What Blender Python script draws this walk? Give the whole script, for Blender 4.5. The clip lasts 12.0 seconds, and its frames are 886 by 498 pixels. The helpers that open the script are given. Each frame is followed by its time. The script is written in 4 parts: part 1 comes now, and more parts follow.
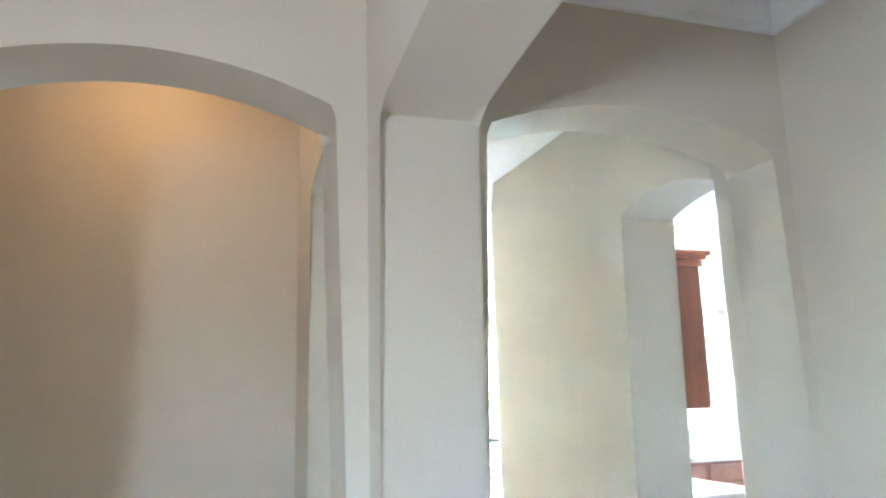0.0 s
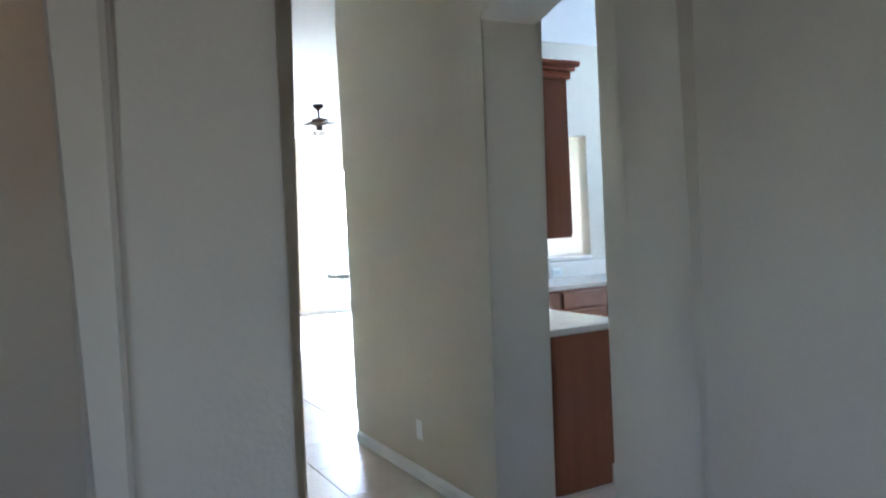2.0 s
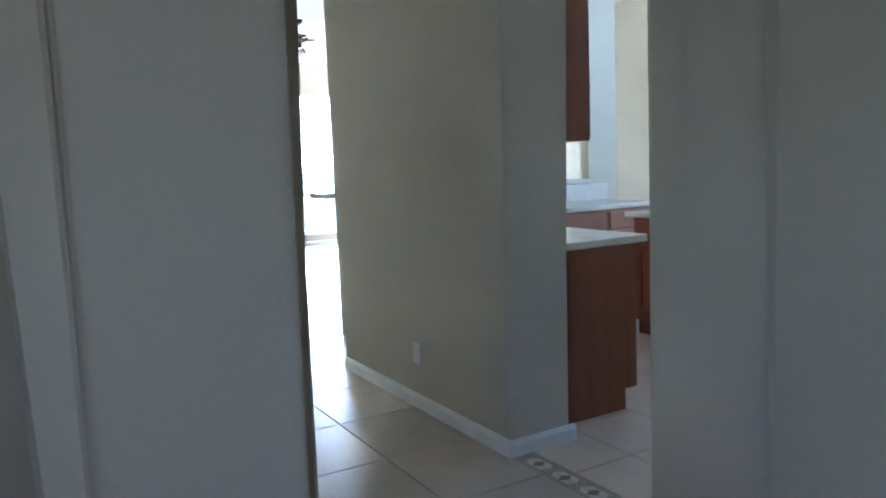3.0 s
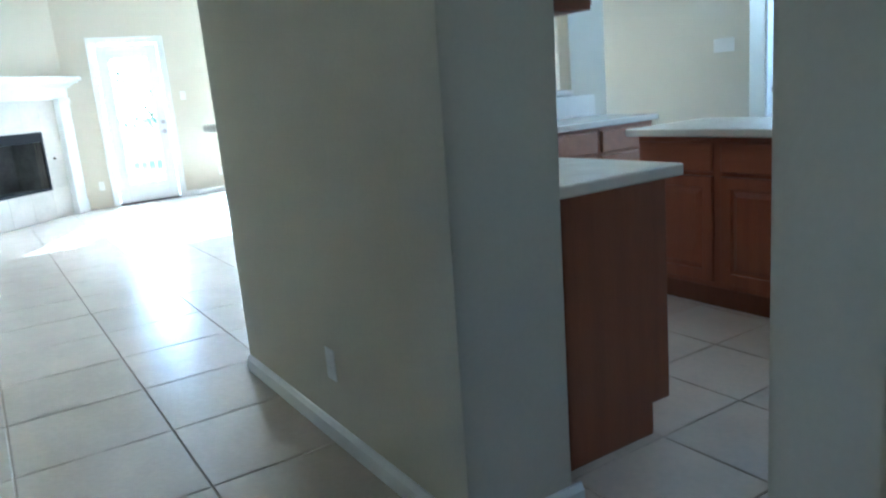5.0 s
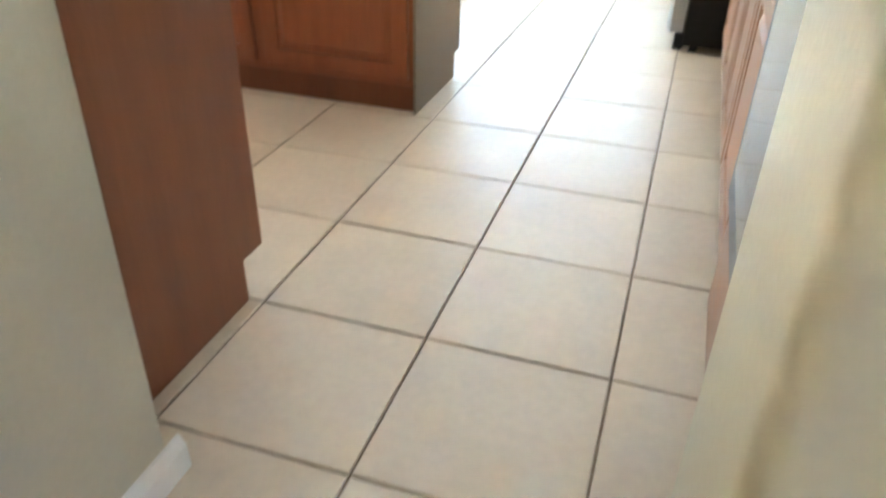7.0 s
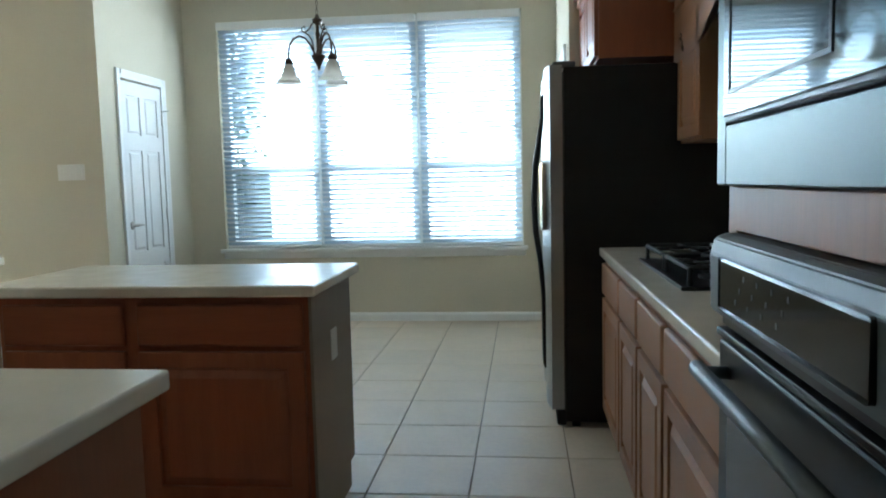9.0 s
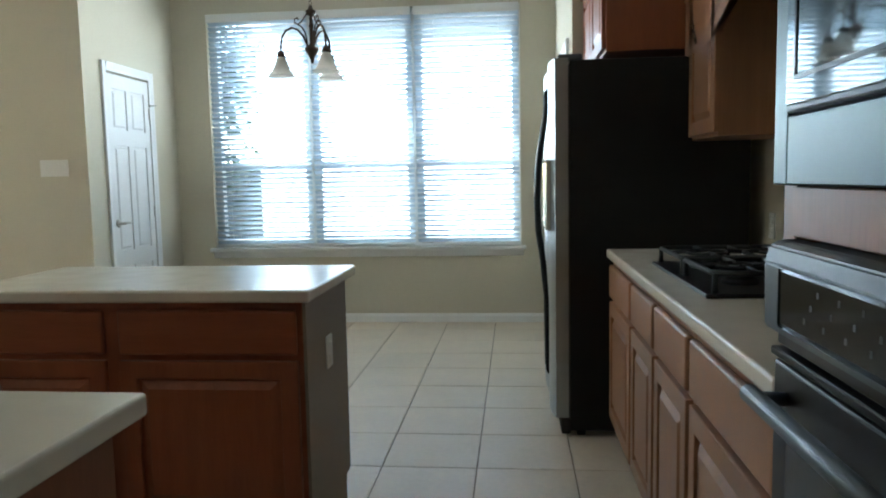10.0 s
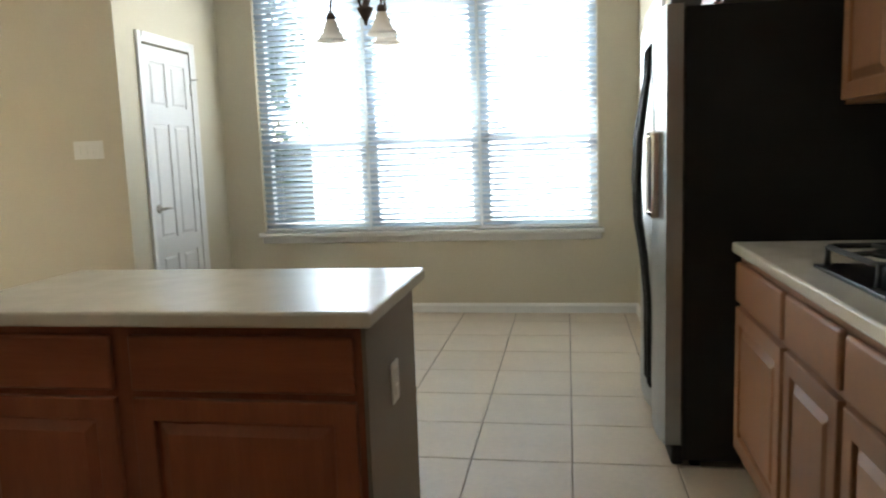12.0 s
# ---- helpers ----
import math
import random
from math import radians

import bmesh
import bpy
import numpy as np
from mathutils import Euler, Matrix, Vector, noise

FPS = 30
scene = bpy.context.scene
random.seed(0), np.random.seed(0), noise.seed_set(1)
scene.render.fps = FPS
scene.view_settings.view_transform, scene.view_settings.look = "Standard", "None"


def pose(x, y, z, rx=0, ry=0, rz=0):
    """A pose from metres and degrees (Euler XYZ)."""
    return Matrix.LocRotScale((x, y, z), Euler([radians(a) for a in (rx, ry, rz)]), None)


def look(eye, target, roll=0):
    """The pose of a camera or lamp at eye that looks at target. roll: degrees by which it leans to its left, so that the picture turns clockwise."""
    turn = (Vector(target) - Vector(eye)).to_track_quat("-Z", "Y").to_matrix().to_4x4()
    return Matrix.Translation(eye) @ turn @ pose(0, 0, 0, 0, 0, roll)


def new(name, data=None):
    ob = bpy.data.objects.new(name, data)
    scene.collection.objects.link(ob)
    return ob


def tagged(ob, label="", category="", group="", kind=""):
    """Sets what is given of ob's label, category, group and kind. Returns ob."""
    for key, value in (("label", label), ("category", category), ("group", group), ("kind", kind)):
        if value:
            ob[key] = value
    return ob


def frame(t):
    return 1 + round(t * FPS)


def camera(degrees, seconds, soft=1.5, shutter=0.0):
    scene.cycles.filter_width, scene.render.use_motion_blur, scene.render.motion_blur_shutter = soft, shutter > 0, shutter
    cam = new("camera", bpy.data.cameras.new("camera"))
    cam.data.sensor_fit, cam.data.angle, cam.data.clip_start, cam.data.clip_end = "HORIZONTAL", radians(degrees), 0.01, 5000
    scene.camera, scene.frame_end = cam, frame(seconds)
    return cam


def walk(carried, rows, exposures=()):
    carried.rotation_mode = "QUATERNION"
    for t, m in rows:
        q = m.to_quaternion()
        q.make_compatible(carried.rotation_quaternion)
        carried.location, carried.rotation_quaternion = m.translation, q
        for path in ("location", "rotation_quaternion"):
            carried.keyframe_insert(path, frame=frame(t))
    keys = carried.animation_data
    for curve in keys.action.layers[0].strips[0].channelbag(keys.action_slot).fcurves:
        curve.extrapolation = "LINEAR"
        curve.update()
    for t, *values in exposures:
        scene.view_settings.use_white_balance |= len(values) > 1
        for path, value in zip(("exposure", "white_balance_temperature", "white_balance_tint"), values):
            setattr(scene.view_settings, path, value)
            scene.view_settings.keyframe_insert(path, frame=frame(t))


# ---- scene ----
cam = camera(62.5, 12.0, soft=2.0, shutter=0.25)
PATH = [
    (0, (3.244, -2.687, 1.498), (1.386, -2.063, 1.893), -1.5),
    (0.5, (3.196, -2.647, 1.53), (1.401, -1.897, 1.993), -2.0),
    (1, (3.161, -2.582, 1.499), (1.382, -1.745, 1.862), -2.2),
    (1.5, (2.961, -2.478, 1.635), (1.19, -1.556, 1.74), -3.4),
    (2, (2.673, -2.317, 1.497), (0.921, -1.355, 1.428), -2.9),
    (2.5, (2.462, -2.29, 1.324), (0.746, -1.284, 1.125), -1.8),
    (4.3, (1.593, -1.713, 1.282), (-0.134, -0.741, 1.012), -4.5),
    (4.5, (1.468, -1.572, 1.273), (-0.261, -0.61, 0.978), -5.3),
    (5, (1.135, -1.366, 1.206), (-0.52, -0.328, 0.777), -5.0),
    (5.5, (0.861, -1.12, 1.088), (-0.617, -0.006, 0.332), -5.6),
    (6, (0.648, -0.999, 0.943), (-0.436, 0.19, -0.245), -4.4),
    (6.5, (0.569, -0.887, 0.963), (-0.214, 0.388, -0.365), -3.4),
    (7, (0.425, -0.804, 1.041), (-0.093, 0.812, -0.018), 1.2),
    (7.5, (0.316, -0.754, 1.066), (0.04, 1.106, 0.384), 0.7),
    (9.3, (0.213, -0.67, 1.25), (-0.007, 1.311, 1.076), -1.4),
    (9.5, (0.199, -0.639, 1.236), (-0.012, 1.342, 1.062), -1.2),
    (10, (0.171, -0.547, 1.239), (-0.025, 1.434, 1.047), -1.1),
    (10.5, (0.131, -0.439, 1.245), (-0.051, 1.541, 1.034), -1.2),
    (11, (0.069, -0.307, 1.25), (-0.098, 1.673, 1.024), -1.3),
    (11.5, (0.005, -0.137, 1.269), (-0.156, 1.841, 1.023), -1.7),
    (12, (-0.006, 0.021, 1.264), (-0.344, 1.975, 1.004), -2.0),
]
walk(cam, [(t, look(eye, target, roll)) for t, eye, target, roll in PATH],
     [(0, 5.75, 4480, 8), (1.0, 5.45, 4450, 8), (1.5, 4.9, 4450, 9), (2.0, 3.95, 4450, 10), (2.5, 3.7, 4420, 10), (4.5, 3.1, 3950, -1), (5.0, 3.4, 4120, 0), (5.5, 3.95, 4400, 1),
      (6.0, 4.55, 5550, 7), (6.5, 5.0, 5750, 8), (7.0, 5.1, 5750, 6), (7.6, 4.7, 5650, 5), (9.3, 2.7, 5250, 0), (10.5, 2.85, 5900, 6), (12, 2.95, 6350, 9)])

# ---------------------------------------------------------------- light
world = bpy.data.worlds.new("sky")
scene.world = world
world.use_nodes = True
SUN_AZ = Vector((-0.89, 0.45, 0)).normalized()
SUN_EL = radians(29.5)
wn = world.node_tree.nodes
sky = wn.new("ShaderNodeTexSky")
sky.sky_type = "NISHITA"
sky.sun_disc = False
sky.sun_elevation = SUN_EL
sky.sun_rotation = math.atan2(SUN_AZ.x, SUN_AZ.y)
world.node_tree.links.new(sky.outputs[0], wn["Background"].inputs[0])
wn["Background"].inputs[1].default_value = 0.15

sun = new("sun", bpy.data.lights.new("sun", "SUN"))
sun.data.energy, sun.data.angle, sun.data.color = 3.2, radians(0.5), (1.0, 0.95, 0.86)
to_sun = Vector((SUN_AZ.x * math.cos(SUN_EL), SUN_AZ.y * math.cos(SUN_EL), math.sin(SUN_EL)))
sun.matrix_world = look(to_sun * 30, (0, 0, 0))


def area(name, eye, target, w, h, power, color):
    lamp = new(name, bpy.data.lights.new(name, "AREA"))
    lamp.data.shape, lamp.data.size, lamp.data.size_y = "RECTANGLE", w, h
    lamp.data.energy, lamp.data.color = power, color
    lamp.matrix_world = look(eye, target)
    return lamp


NOOK_Y = 5.68
# added lamp in an unseen side-wall opening, stands in for entry daylight
area("entry_light", (4.2, -4.63, 1.6), (4.2, 0, 1.6), 0.86, 0.86, 2.1, (1.0, 0.84, 0.74))
# sky light in the opening of the nook window
area("nook_window_light", (-0.95, NOOK_Y + 0.145, 1.56), (-0.95, 0, 1.56), 2.25, 1.62, 21, (0.95, 0.98, 1.0))
can_lamp = new("vestibule_can_light", bpy.data.lights.new("vestibule_can_light", "POINT"))
can_lamp.data.energy, can_lamp.data.color, can_lamp.data.shadow_soft_size = 0.17, (1.0, 0.48, 0.15), 0.06
can_lamp.location = (0.0, -2.95, 3.1)

# ---------------------------------------------------------------- materials


def node_mat(name):
    m = bpy.data.materials.new(name)
    m.use_nodes = True
    return m, m.node_tree.nodes, m.node_tree.links, m.node_tree.nodes["Principled BSDF"]


def surface(name, base, rough=0.5, metal=0.0, var=0.12, scale=3.0, fine=60.0, bump=0.08, stretch=(1, 1, 1), rnd=0.0, dark=None, rvar=0.1,
            depth=0.002, spec=0.5):
    """Paint, wood, stone or metal: a slow stain and a fine grain in colour, roughness and relief, at true size."""
    m, n, l, b = node_mat(name)
    tc = n.new("ShaderNodeTexCoord")
    mp = n.new("ShaderNodeMapping")
    mp.inputs["Scale"].default_value = stretch
    l.new(tc.outputs["Object"], mp.inputs["Vector"])
    vec = mp.outputs["Vector"]
    info = n.new("ShaderNodeObjectInfo")
    if rnd:
        add = n.new("ShaderNodeVectorMath")
        add.operation = "MULTIPLY_ADD"
        add.inputs[1].default_value = (1, 1, 1)
        mul = n.new("ShaderNodeMath")
        mul.operation = "MULTIPLY"
        mul.inputs[1].default_value = 37.0
        l.new(info.outputs["Random"], mul.inputs[0])
        l.new(vec, add.inputs[0])
        l.new(mul.outputs[0], add.inputs[2])
        vec = add.outputs[0]
    big, small = n.new("ShaderNodeTexNoise"), n.new("ShaderNodeTexNoise")
    big.inputs["Scale"].default_value, big.inputs["Detail"].default_value = scale, 4
    small.inputs["Scale"].default_value, small.inputs["Detail"].default_value = fine, 3
    l.new(vec, big.inputs["Vector"])
    l.new(vec, small.inputs["Vector"])
    mix = n.new("ShaderNodeMath")
    mix.operation = "MULTIPLY_ADD"
    mix.inputs[1].default_value = 0.6
    half = n.new("ShaderNodeMath")
    half.operation = "MULTIPLY"
    half.inputs[1].default_value = 0.4
    l.new(small.outputs["Fac"], half.inputs[0])
    l.new(big.outputs["Fac"], mix.inputs[0])
    l.new(half.outputs[0], mix.inputs[2])
    ramp = n.new("ShaderNodeValToRGB")
    lo = dark or [c * (1 - var) for c in base]
    hi = [min(1, c * (1 + var)) for c in base]
    ramp.color_ramp.elements[0].position, ramp.color_ramp.elements[1].position = 0.36, 0.64
    ramp.color_ramp.elements[0].color, ramp.color_ramp.elements[1].color = (*lo, 1), (*hi, 1)
    l.new(mix.outputs[0], ramp.inputs[0])
    col = ramp.outputs[0]
    if rnd:
        hsv = n.new("ShaderNodeHueSaturation")
        mr = n.new("ShaderNodeMapRange")
        mr.inputs["To Min"].default_value, mr.inputs["To Max"].default_value = 1 - rnd, 1 + rnd
        l.new(info.outputs["Random"], mr.inputs[0])
        l.new(mr.outputs[0], hsv.inputs["Value"])
        l.new(col, hsv.inputs["Color"])
        col = hsv.outputs[0]
    l.new(col, b.inputs["Base Color"])
    rr = n.new("ShaderNodeMapRange")
    rr.inputs["To Min"].default_value, rr.inputs["To Max"].default_value = max(0.02, rough - rvar), min(1, rough + rvar)
    l.new(big.outputs["Fac"], rr.inputs[0])
    l.new(rr.outputs[0], b.inputs["Roughness"])
    b.inputs["Metallic"].default_value = metal
    b.inputs["Specular IOR Level"].default_value = spec
    if bump:
        bp = n.new("ShaderNodeBump")
        bp.inputs["Strength"].default_value, bp.inputs["Distance"].default_value = bump, depth
        l.new(small.outputs["Fac"], bp.inputs["Height"])
        l.new(bp.outputs[0], b.inputs["Normal"])
    return m


def wood(name, base, axis="z", rough=0.35):
    st = {"x": (0.5, 9, 9), "y": (9, 0.5, 9), "z": (9, 9, 0.5)}[axis]
    return surface(name, base, rough, var=0.11, scale=2.2, fine=26, bump=0.08, stretch=st, rnd=0.06, depth=0.0008)


WALL = surface("wall_paint", (0.61, 0.557, 0.43), 0.85, var=0.03, scale=1.2, fine=70, bump=0.35, depth=0.003, spec=0.25)
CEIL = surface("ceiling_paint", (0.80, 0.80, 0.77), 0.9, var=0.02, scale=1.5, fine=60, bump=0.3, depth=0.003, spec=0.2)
# tan, darker than the other ceilings
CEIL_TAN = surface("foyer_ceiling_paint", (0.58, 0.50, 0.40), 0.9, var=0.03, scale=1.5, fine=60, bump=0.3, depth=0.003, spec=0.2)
TRIM = surface("white_trim_paint", (0.80, 0.79, 0.76), 0.4, var=0.03, scale=4, fine=50, bump=0.03)
GROUT = surface("grout", (0.27, 0.20, 0.14), 0.9, var=0.25, scale=6, fine=120, bump=0.3)
TILE = surface("ceramic_tile", (0.66, 0.55, 0.42), 0.40, var=0.05, scale=5, fine=40, bump=0.03, rnd=0.04, rvar=0.04, spec=0.4)
TILE_L = surface("hall_tile", (0.58, 0.50, 0.40), 0.24, var=0.05, scale=5, fine=40, bump=0.03, rnd=0.04, rvar=0.04)
STRIP = surface("border_stone", (0.36, 0.285, 0.205), 0.5, var=0.15, scale=12, fine=90, bump=0.1)
CREAM = surface("border_cream_stone", (0.62, 0.57, 0.46), 0.45, var=0.08, scale=20, fine=90, bump=0.08, rnd=0.05)
BROWNSTONE = surface("border_brown_stone", (0.23, 0.165, 0.11), 0.45, var=0.12, scale=20, fine=90, bump=0.08, rnd=0.05)
WOOD_V = wood("cherry_wood_upright", (0.335, 0.108, 0.046), "z")
WOOD_H = wood("cherry_wood_level", (0.335, 0.108, 0.046), "x")
WOOD_HY = wood("cherry_wood_level_deep", (0.335, 0.108, 0.046), "y")
# cabinet wood in a lighter tan: the window's sheen put into the colour
WOOD_L = wood("maple_wood_upright", (0.34, 0.165, 0.082), "z", 0.42)
WOOD_LH = wood("maple_wood_level", (0.34, 0.165, 0.082), "y", 0.42)
# darker cherry; on toe kicks it carries the shade of the recess
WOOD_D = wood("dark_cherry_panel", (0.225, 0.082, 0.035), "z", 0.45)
# near-black brown; on the tower's toe kick this is painted recess shade
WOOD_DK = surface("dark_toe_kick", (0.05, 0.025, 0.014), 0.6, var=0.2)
COUNTER = surface("solid_countertop", (0.74, 0.68, 0.57), 0.22, var=0.03, scale=10, fine=300, bump=0.01, rvar=0.04)
PLATE = surface("white_plastic", (0.78, 0.77, 0.72), 0.35, var=0.02, bump=0)
STEEL = surface("stainless_steel", (0.40, 0.425, 0.43), 0.3, 1.0, var=0.05, scale=3, fine=50, stretch=(6, 6, 0.4), bump=0.02, rvar=0.06)
STEEL_D = surface("dark_grey_metal", (0.105, 0.118, 0.128), 0.42, 0.3, var=0.06, bump=0.02)
STEEL_MW = surface("brushed_appliance_steel", (0.095, 0.12, 0.12), 0.36, 1.0, var=0.05, scale=3, fine=50, stretch=(6, 0.4, 6), bump=0.02, rvar=0.05)
BLACK = surface("black_textured_steel", (0.012, 0.011, 0.011), 0.55, var=0.2, scale=5, fine=400, bump=0.15, spec=0.3)
BLACK_GLOSS = surface("black_enamel", (0.010, 0.010, 0.011), 0.3, var=0.2, bump=0.0, rvar=0.04, spec=0.3)
IRON = surface("cast_iron", (0.016, 0.016, 0.016), 0.5, var=0.2, fine=200, bump=0.2)
BRONZE = surface("aged_bronze", (0.075, 0.048, 0.032), 0.45, 0.7, var=0.25, scale=15, fine=90, bump=0.1)
NICKEL = surface("satin_nickel", (0.55, 0.52, 0.47), 0.3, 1.0, var=0.05, bump=0)
CHROME = surface("polished_chrome", (0.78, 0.79, 0.80), 0.12, 1.0, var=0.03, bump=0, rvar=0.03)
# white vinyl toned blue-grey: backlit shade and sky tint put into the colour
BLIND = surface("blind_slat_vinyl", (0.58, 0.63, 0.69), 0.45, var=0.02, bump=0)


def let_light_through(m, color, share):
    """Thin vinyl or glass: part of the light passes and scatters."""
    n, l = m.node_tree.nodes, m.node_tree.links
    t, mix = n.new("ShaderNodeBsdfTranslucent"), n.new("ShaderNodeMixShader")
    t.inputs["Color"].default_value = (*color, 1)
    mix.inputs[0].default_value = share
    l.new(n["Principled BSDF"].outputs[0], mix.inputs[1])
    l.new(t.outputs[0], mix.inputs[2])
    l.new(mix.outputs[0], n["Material Output"].inputs["Surface"])


# the blue of the sky is tinted into the passed light as well
let_light_through(BLIND, (0.62, 0.72, 0.78), 0.45)
FIRE_TILE = surface("fireplace_tile", (0.60, 0.55, 0.46), 0.35, var=0.08, scale=4, fine=40, bump=0.05, rnd=0.04)
SOOT = surface("firebox_lining", (0.15, 0.145, 0.14), 0.85, var=0.3, scale=6, fine=60, bump=0.3)
CONCRETE = surface("patio_concrete", (0.34, 0.33, 0.31), 0.9, var=0.12, scale=1.5, fine=40, bump=0.2)
GRASS = surface("lawn_ground", (0.10, 0.13, 0.05), 0.95, var=0.3, scale=2, fine=30, bump=0.4)
FENCE = surface("weathered_fence_wood", (0.42, 0.38, 0.32), 0.85, var=0.2, scale=3, fine=40, stretch=(6, 6, 0.6), bump=0.2, rnd=0.1)
LEAF = surface("tree_leaf", (0.06, 0.10, 0.04), 0.6, var=0.35, scale=3, fine=30, bump=0.0, rnd=0.1)
BARK = surface("tree_bark", (0.12, 0.09, 0.07), 0.9, var=0.3, scale=4, fine=40, stretch=(4, 4, 0.8), bump=0.5)
EAVE = surface("patio_roof_paint", (0.55, 0.55, 0.53), 0.8, var=0.05)


def glass_mat(name, tint=(1, 1, 1), rough=0.0):
    m, n, l, b = node_mat(name)
    b.inputs["Base Color"].default_value = (*tint, 1)
    b.inputs["Transmission Weight"].default_value = 1
    b.inputs["Roughness"].default_value = rough
    b.inputs["IOR"].default_value = 1.45
    return m


GLASS = glass_mat("window_glass")
SHADE = surface("alabaster_glass_shade", (0.80, 0.76, 0.68), 0.35, var=0.10, scale=14, fine=40, bump=0.02)
let_light_through(SHADE, (0.85, 0.82, 0.76), 0.6)
SCREEN, sn, sl, sb = node_mat("insect_mesh")
sb.inputs["Base Color"].default_value, sb.inputs["Roughness"].default_value = (0.03, 0.03, 0.03, 1), 0.8
sb.inputs["Alpha"].default_value = 0.33
DARKGLASS = surface("oven_glass", (0.012, 0.014, 0.015), 0.08, var=0.1, bump=0, rvar=0.02, spec=0.3)
MIRRORGLASS = surface("microwave_glass", (0.13, 0.15, 0.155), 0.05, 0.8, var=0.03, bump=0.03, fine=9, rvar=0.02, spec=0.8)

# ---------------------------------------------------------------- mesh helpers


def mesh_ob(name, bm, material, parent=None, label="", smooth=False):
    bmesh.ops.recalc_face_normals(bm, faces=bm.faces)
    me = bpy.data.meshes.new(name)
    bm.to_mesh(me)
    bm.free()
    me.materials.append(material)
    if smooth:
        for p in me.polygons:
            p.use_smooth = True
    ob = new(name, me)
    if parent:
        ob.parent = parent
    if label:
        ob["label"] = label
    return ob


def part(name, bm, material, parent, label="", smooth=False):
    return mesh_ob(name, bm, material, parent, label, smooth)


def thing(name, label, category, group="", m=None, kind=""):
    ob = new(name)
    ob.empty_display_size = 0.1
    if m is not None:
        ob.matrix_basis = m
    return tagged(ob, label, category, group, kind)


def box(bm, x0, x1, y0, y1, z0, z1, bevel=0.0, seg=1):
    """Adds a box to bm, with rounded edges if bevel is given."""
    r = bmesh.ops.create_cube(bm, size=1.0)
    vs = r["verts"]
    for v in vs:
        v.co = Vector(((x0 + x1) / 2 + v.co.x * (x1 - x0), (y0 + y1) / 2 + v.co.y * (y1 - y0), (z0 + z1) / 2 + v.co.z * (z1 - z0)))
    if bevel:
        es = list({e for v in vs for e in v.link_edges})
        bmesh.ops.bevel(bm, geom=es, offset=bevel, segments=seg, profile=0.5, affect="EDGES")
    return bm


def boxes(*rows, bevel=0.0, seg=1):
    bm = bmesh.new()
    for r in rows:
        box(bm, *r, bevel=bevel, seg=seg)
    return bm


def prism(bm, outline, axis, a, b):
    """Extrudes a closed outline of (u, v) pairs along an axis from a to b."""
    def at(u, v, w):
        return {"x": (w, u, v), "y": (u, w, v), "z": (u, v, w)}[axis]
    lo = [bm.verts.new(at(u, v, a)) for u, v in outline]
    hi = [bm.verts.new(at(u, v, b)) for u, v in outline]
    n = len(outline)
    f0 = bm.faces.new(lo)
    f1 = bm.faces.new(hi[::-1])
    for i in range(n):
        bm.faces.new((lo[i], lo[(i + 1) % n], hi[(i + 1) % n], hi[i]))
    return lo, hi, f0, f1


def arc_points(a, b, spring, rise, steps=24):
    return [(a + (b - a) * i / steps, spring + rise * (1 - (2 * i / steps - 1) ** 2)) for i in range(1, steps)]


def arched_wall(name, axis, u0, u1, top, openings, w0, w1, material, label, nose=0.035):
    """A wall with arched openings (a, b, spring, rise) from the floor, with rounded corner bead round them."""
    outline, marks = [(u0, -0.02)], []
    for a, b, spring, rise in openings:
        start = len(outline)
        outline += [(a, -0.02), (a, spring), *arc_points(a, b, spring, rise), (b, spring), (b, -0.02)]
        marks.append((start, len(outline) - 1))
    outline += [(u1, -0.02), (u1, top), (u0, top)]
    bm = bmesh.new()
    lo, hi, f0, f1 = prism(bm, outline, axis, w0, w1)
    edges = []
    for s, e in marks:
        for ring in (lo, hi):
            for i in range(s, e):
                ed = bm.edges.get((ring[i], ring[i + 1]))
                if ed:
                    edges.append(ed)
    bmesh.ops.bevel(bm, geom=edges, offset=nose, segments=4, profile=0.5, affect="EDGES")
    bmesh.ops.triangulate(bm, faces=[f for f in bm.faces if len(f.verts) > 4])
    ob = mesh_ob(name, bm, material)
    for p in ob.data.polygons:
        p.use_smooth = True
    ob.data.set_sharp_from_angle(angle=radians(40))
    return tagged(ob, label, "wall", kind="structure")


def wall(name, rows, label, material=None, bevel=0.0):
    return tagged(mesh_ob(name, boxes(*rows, bevel=bevel, seg=3), material or WALL), label, "wall", kind="structure")


def lathe(bm, profile, steps=20, centre=(0, 0)):
    rings = []
    for r, z in profile:
        rings.append([bm.verts.new((centre[0] + r * math.cos(2 * math.pi * k / steps), centre[1] + r * math.sin(2 * math.pi * k / steps), z))
                      for k in range(steps)])
    for a, b in zip(rings, rings[1:]):
        for k in range(steps):
            bm.faces.new((a[k], a[(k + 1) % steps], b[(k + 1) % steps], b[k]))
    return rings


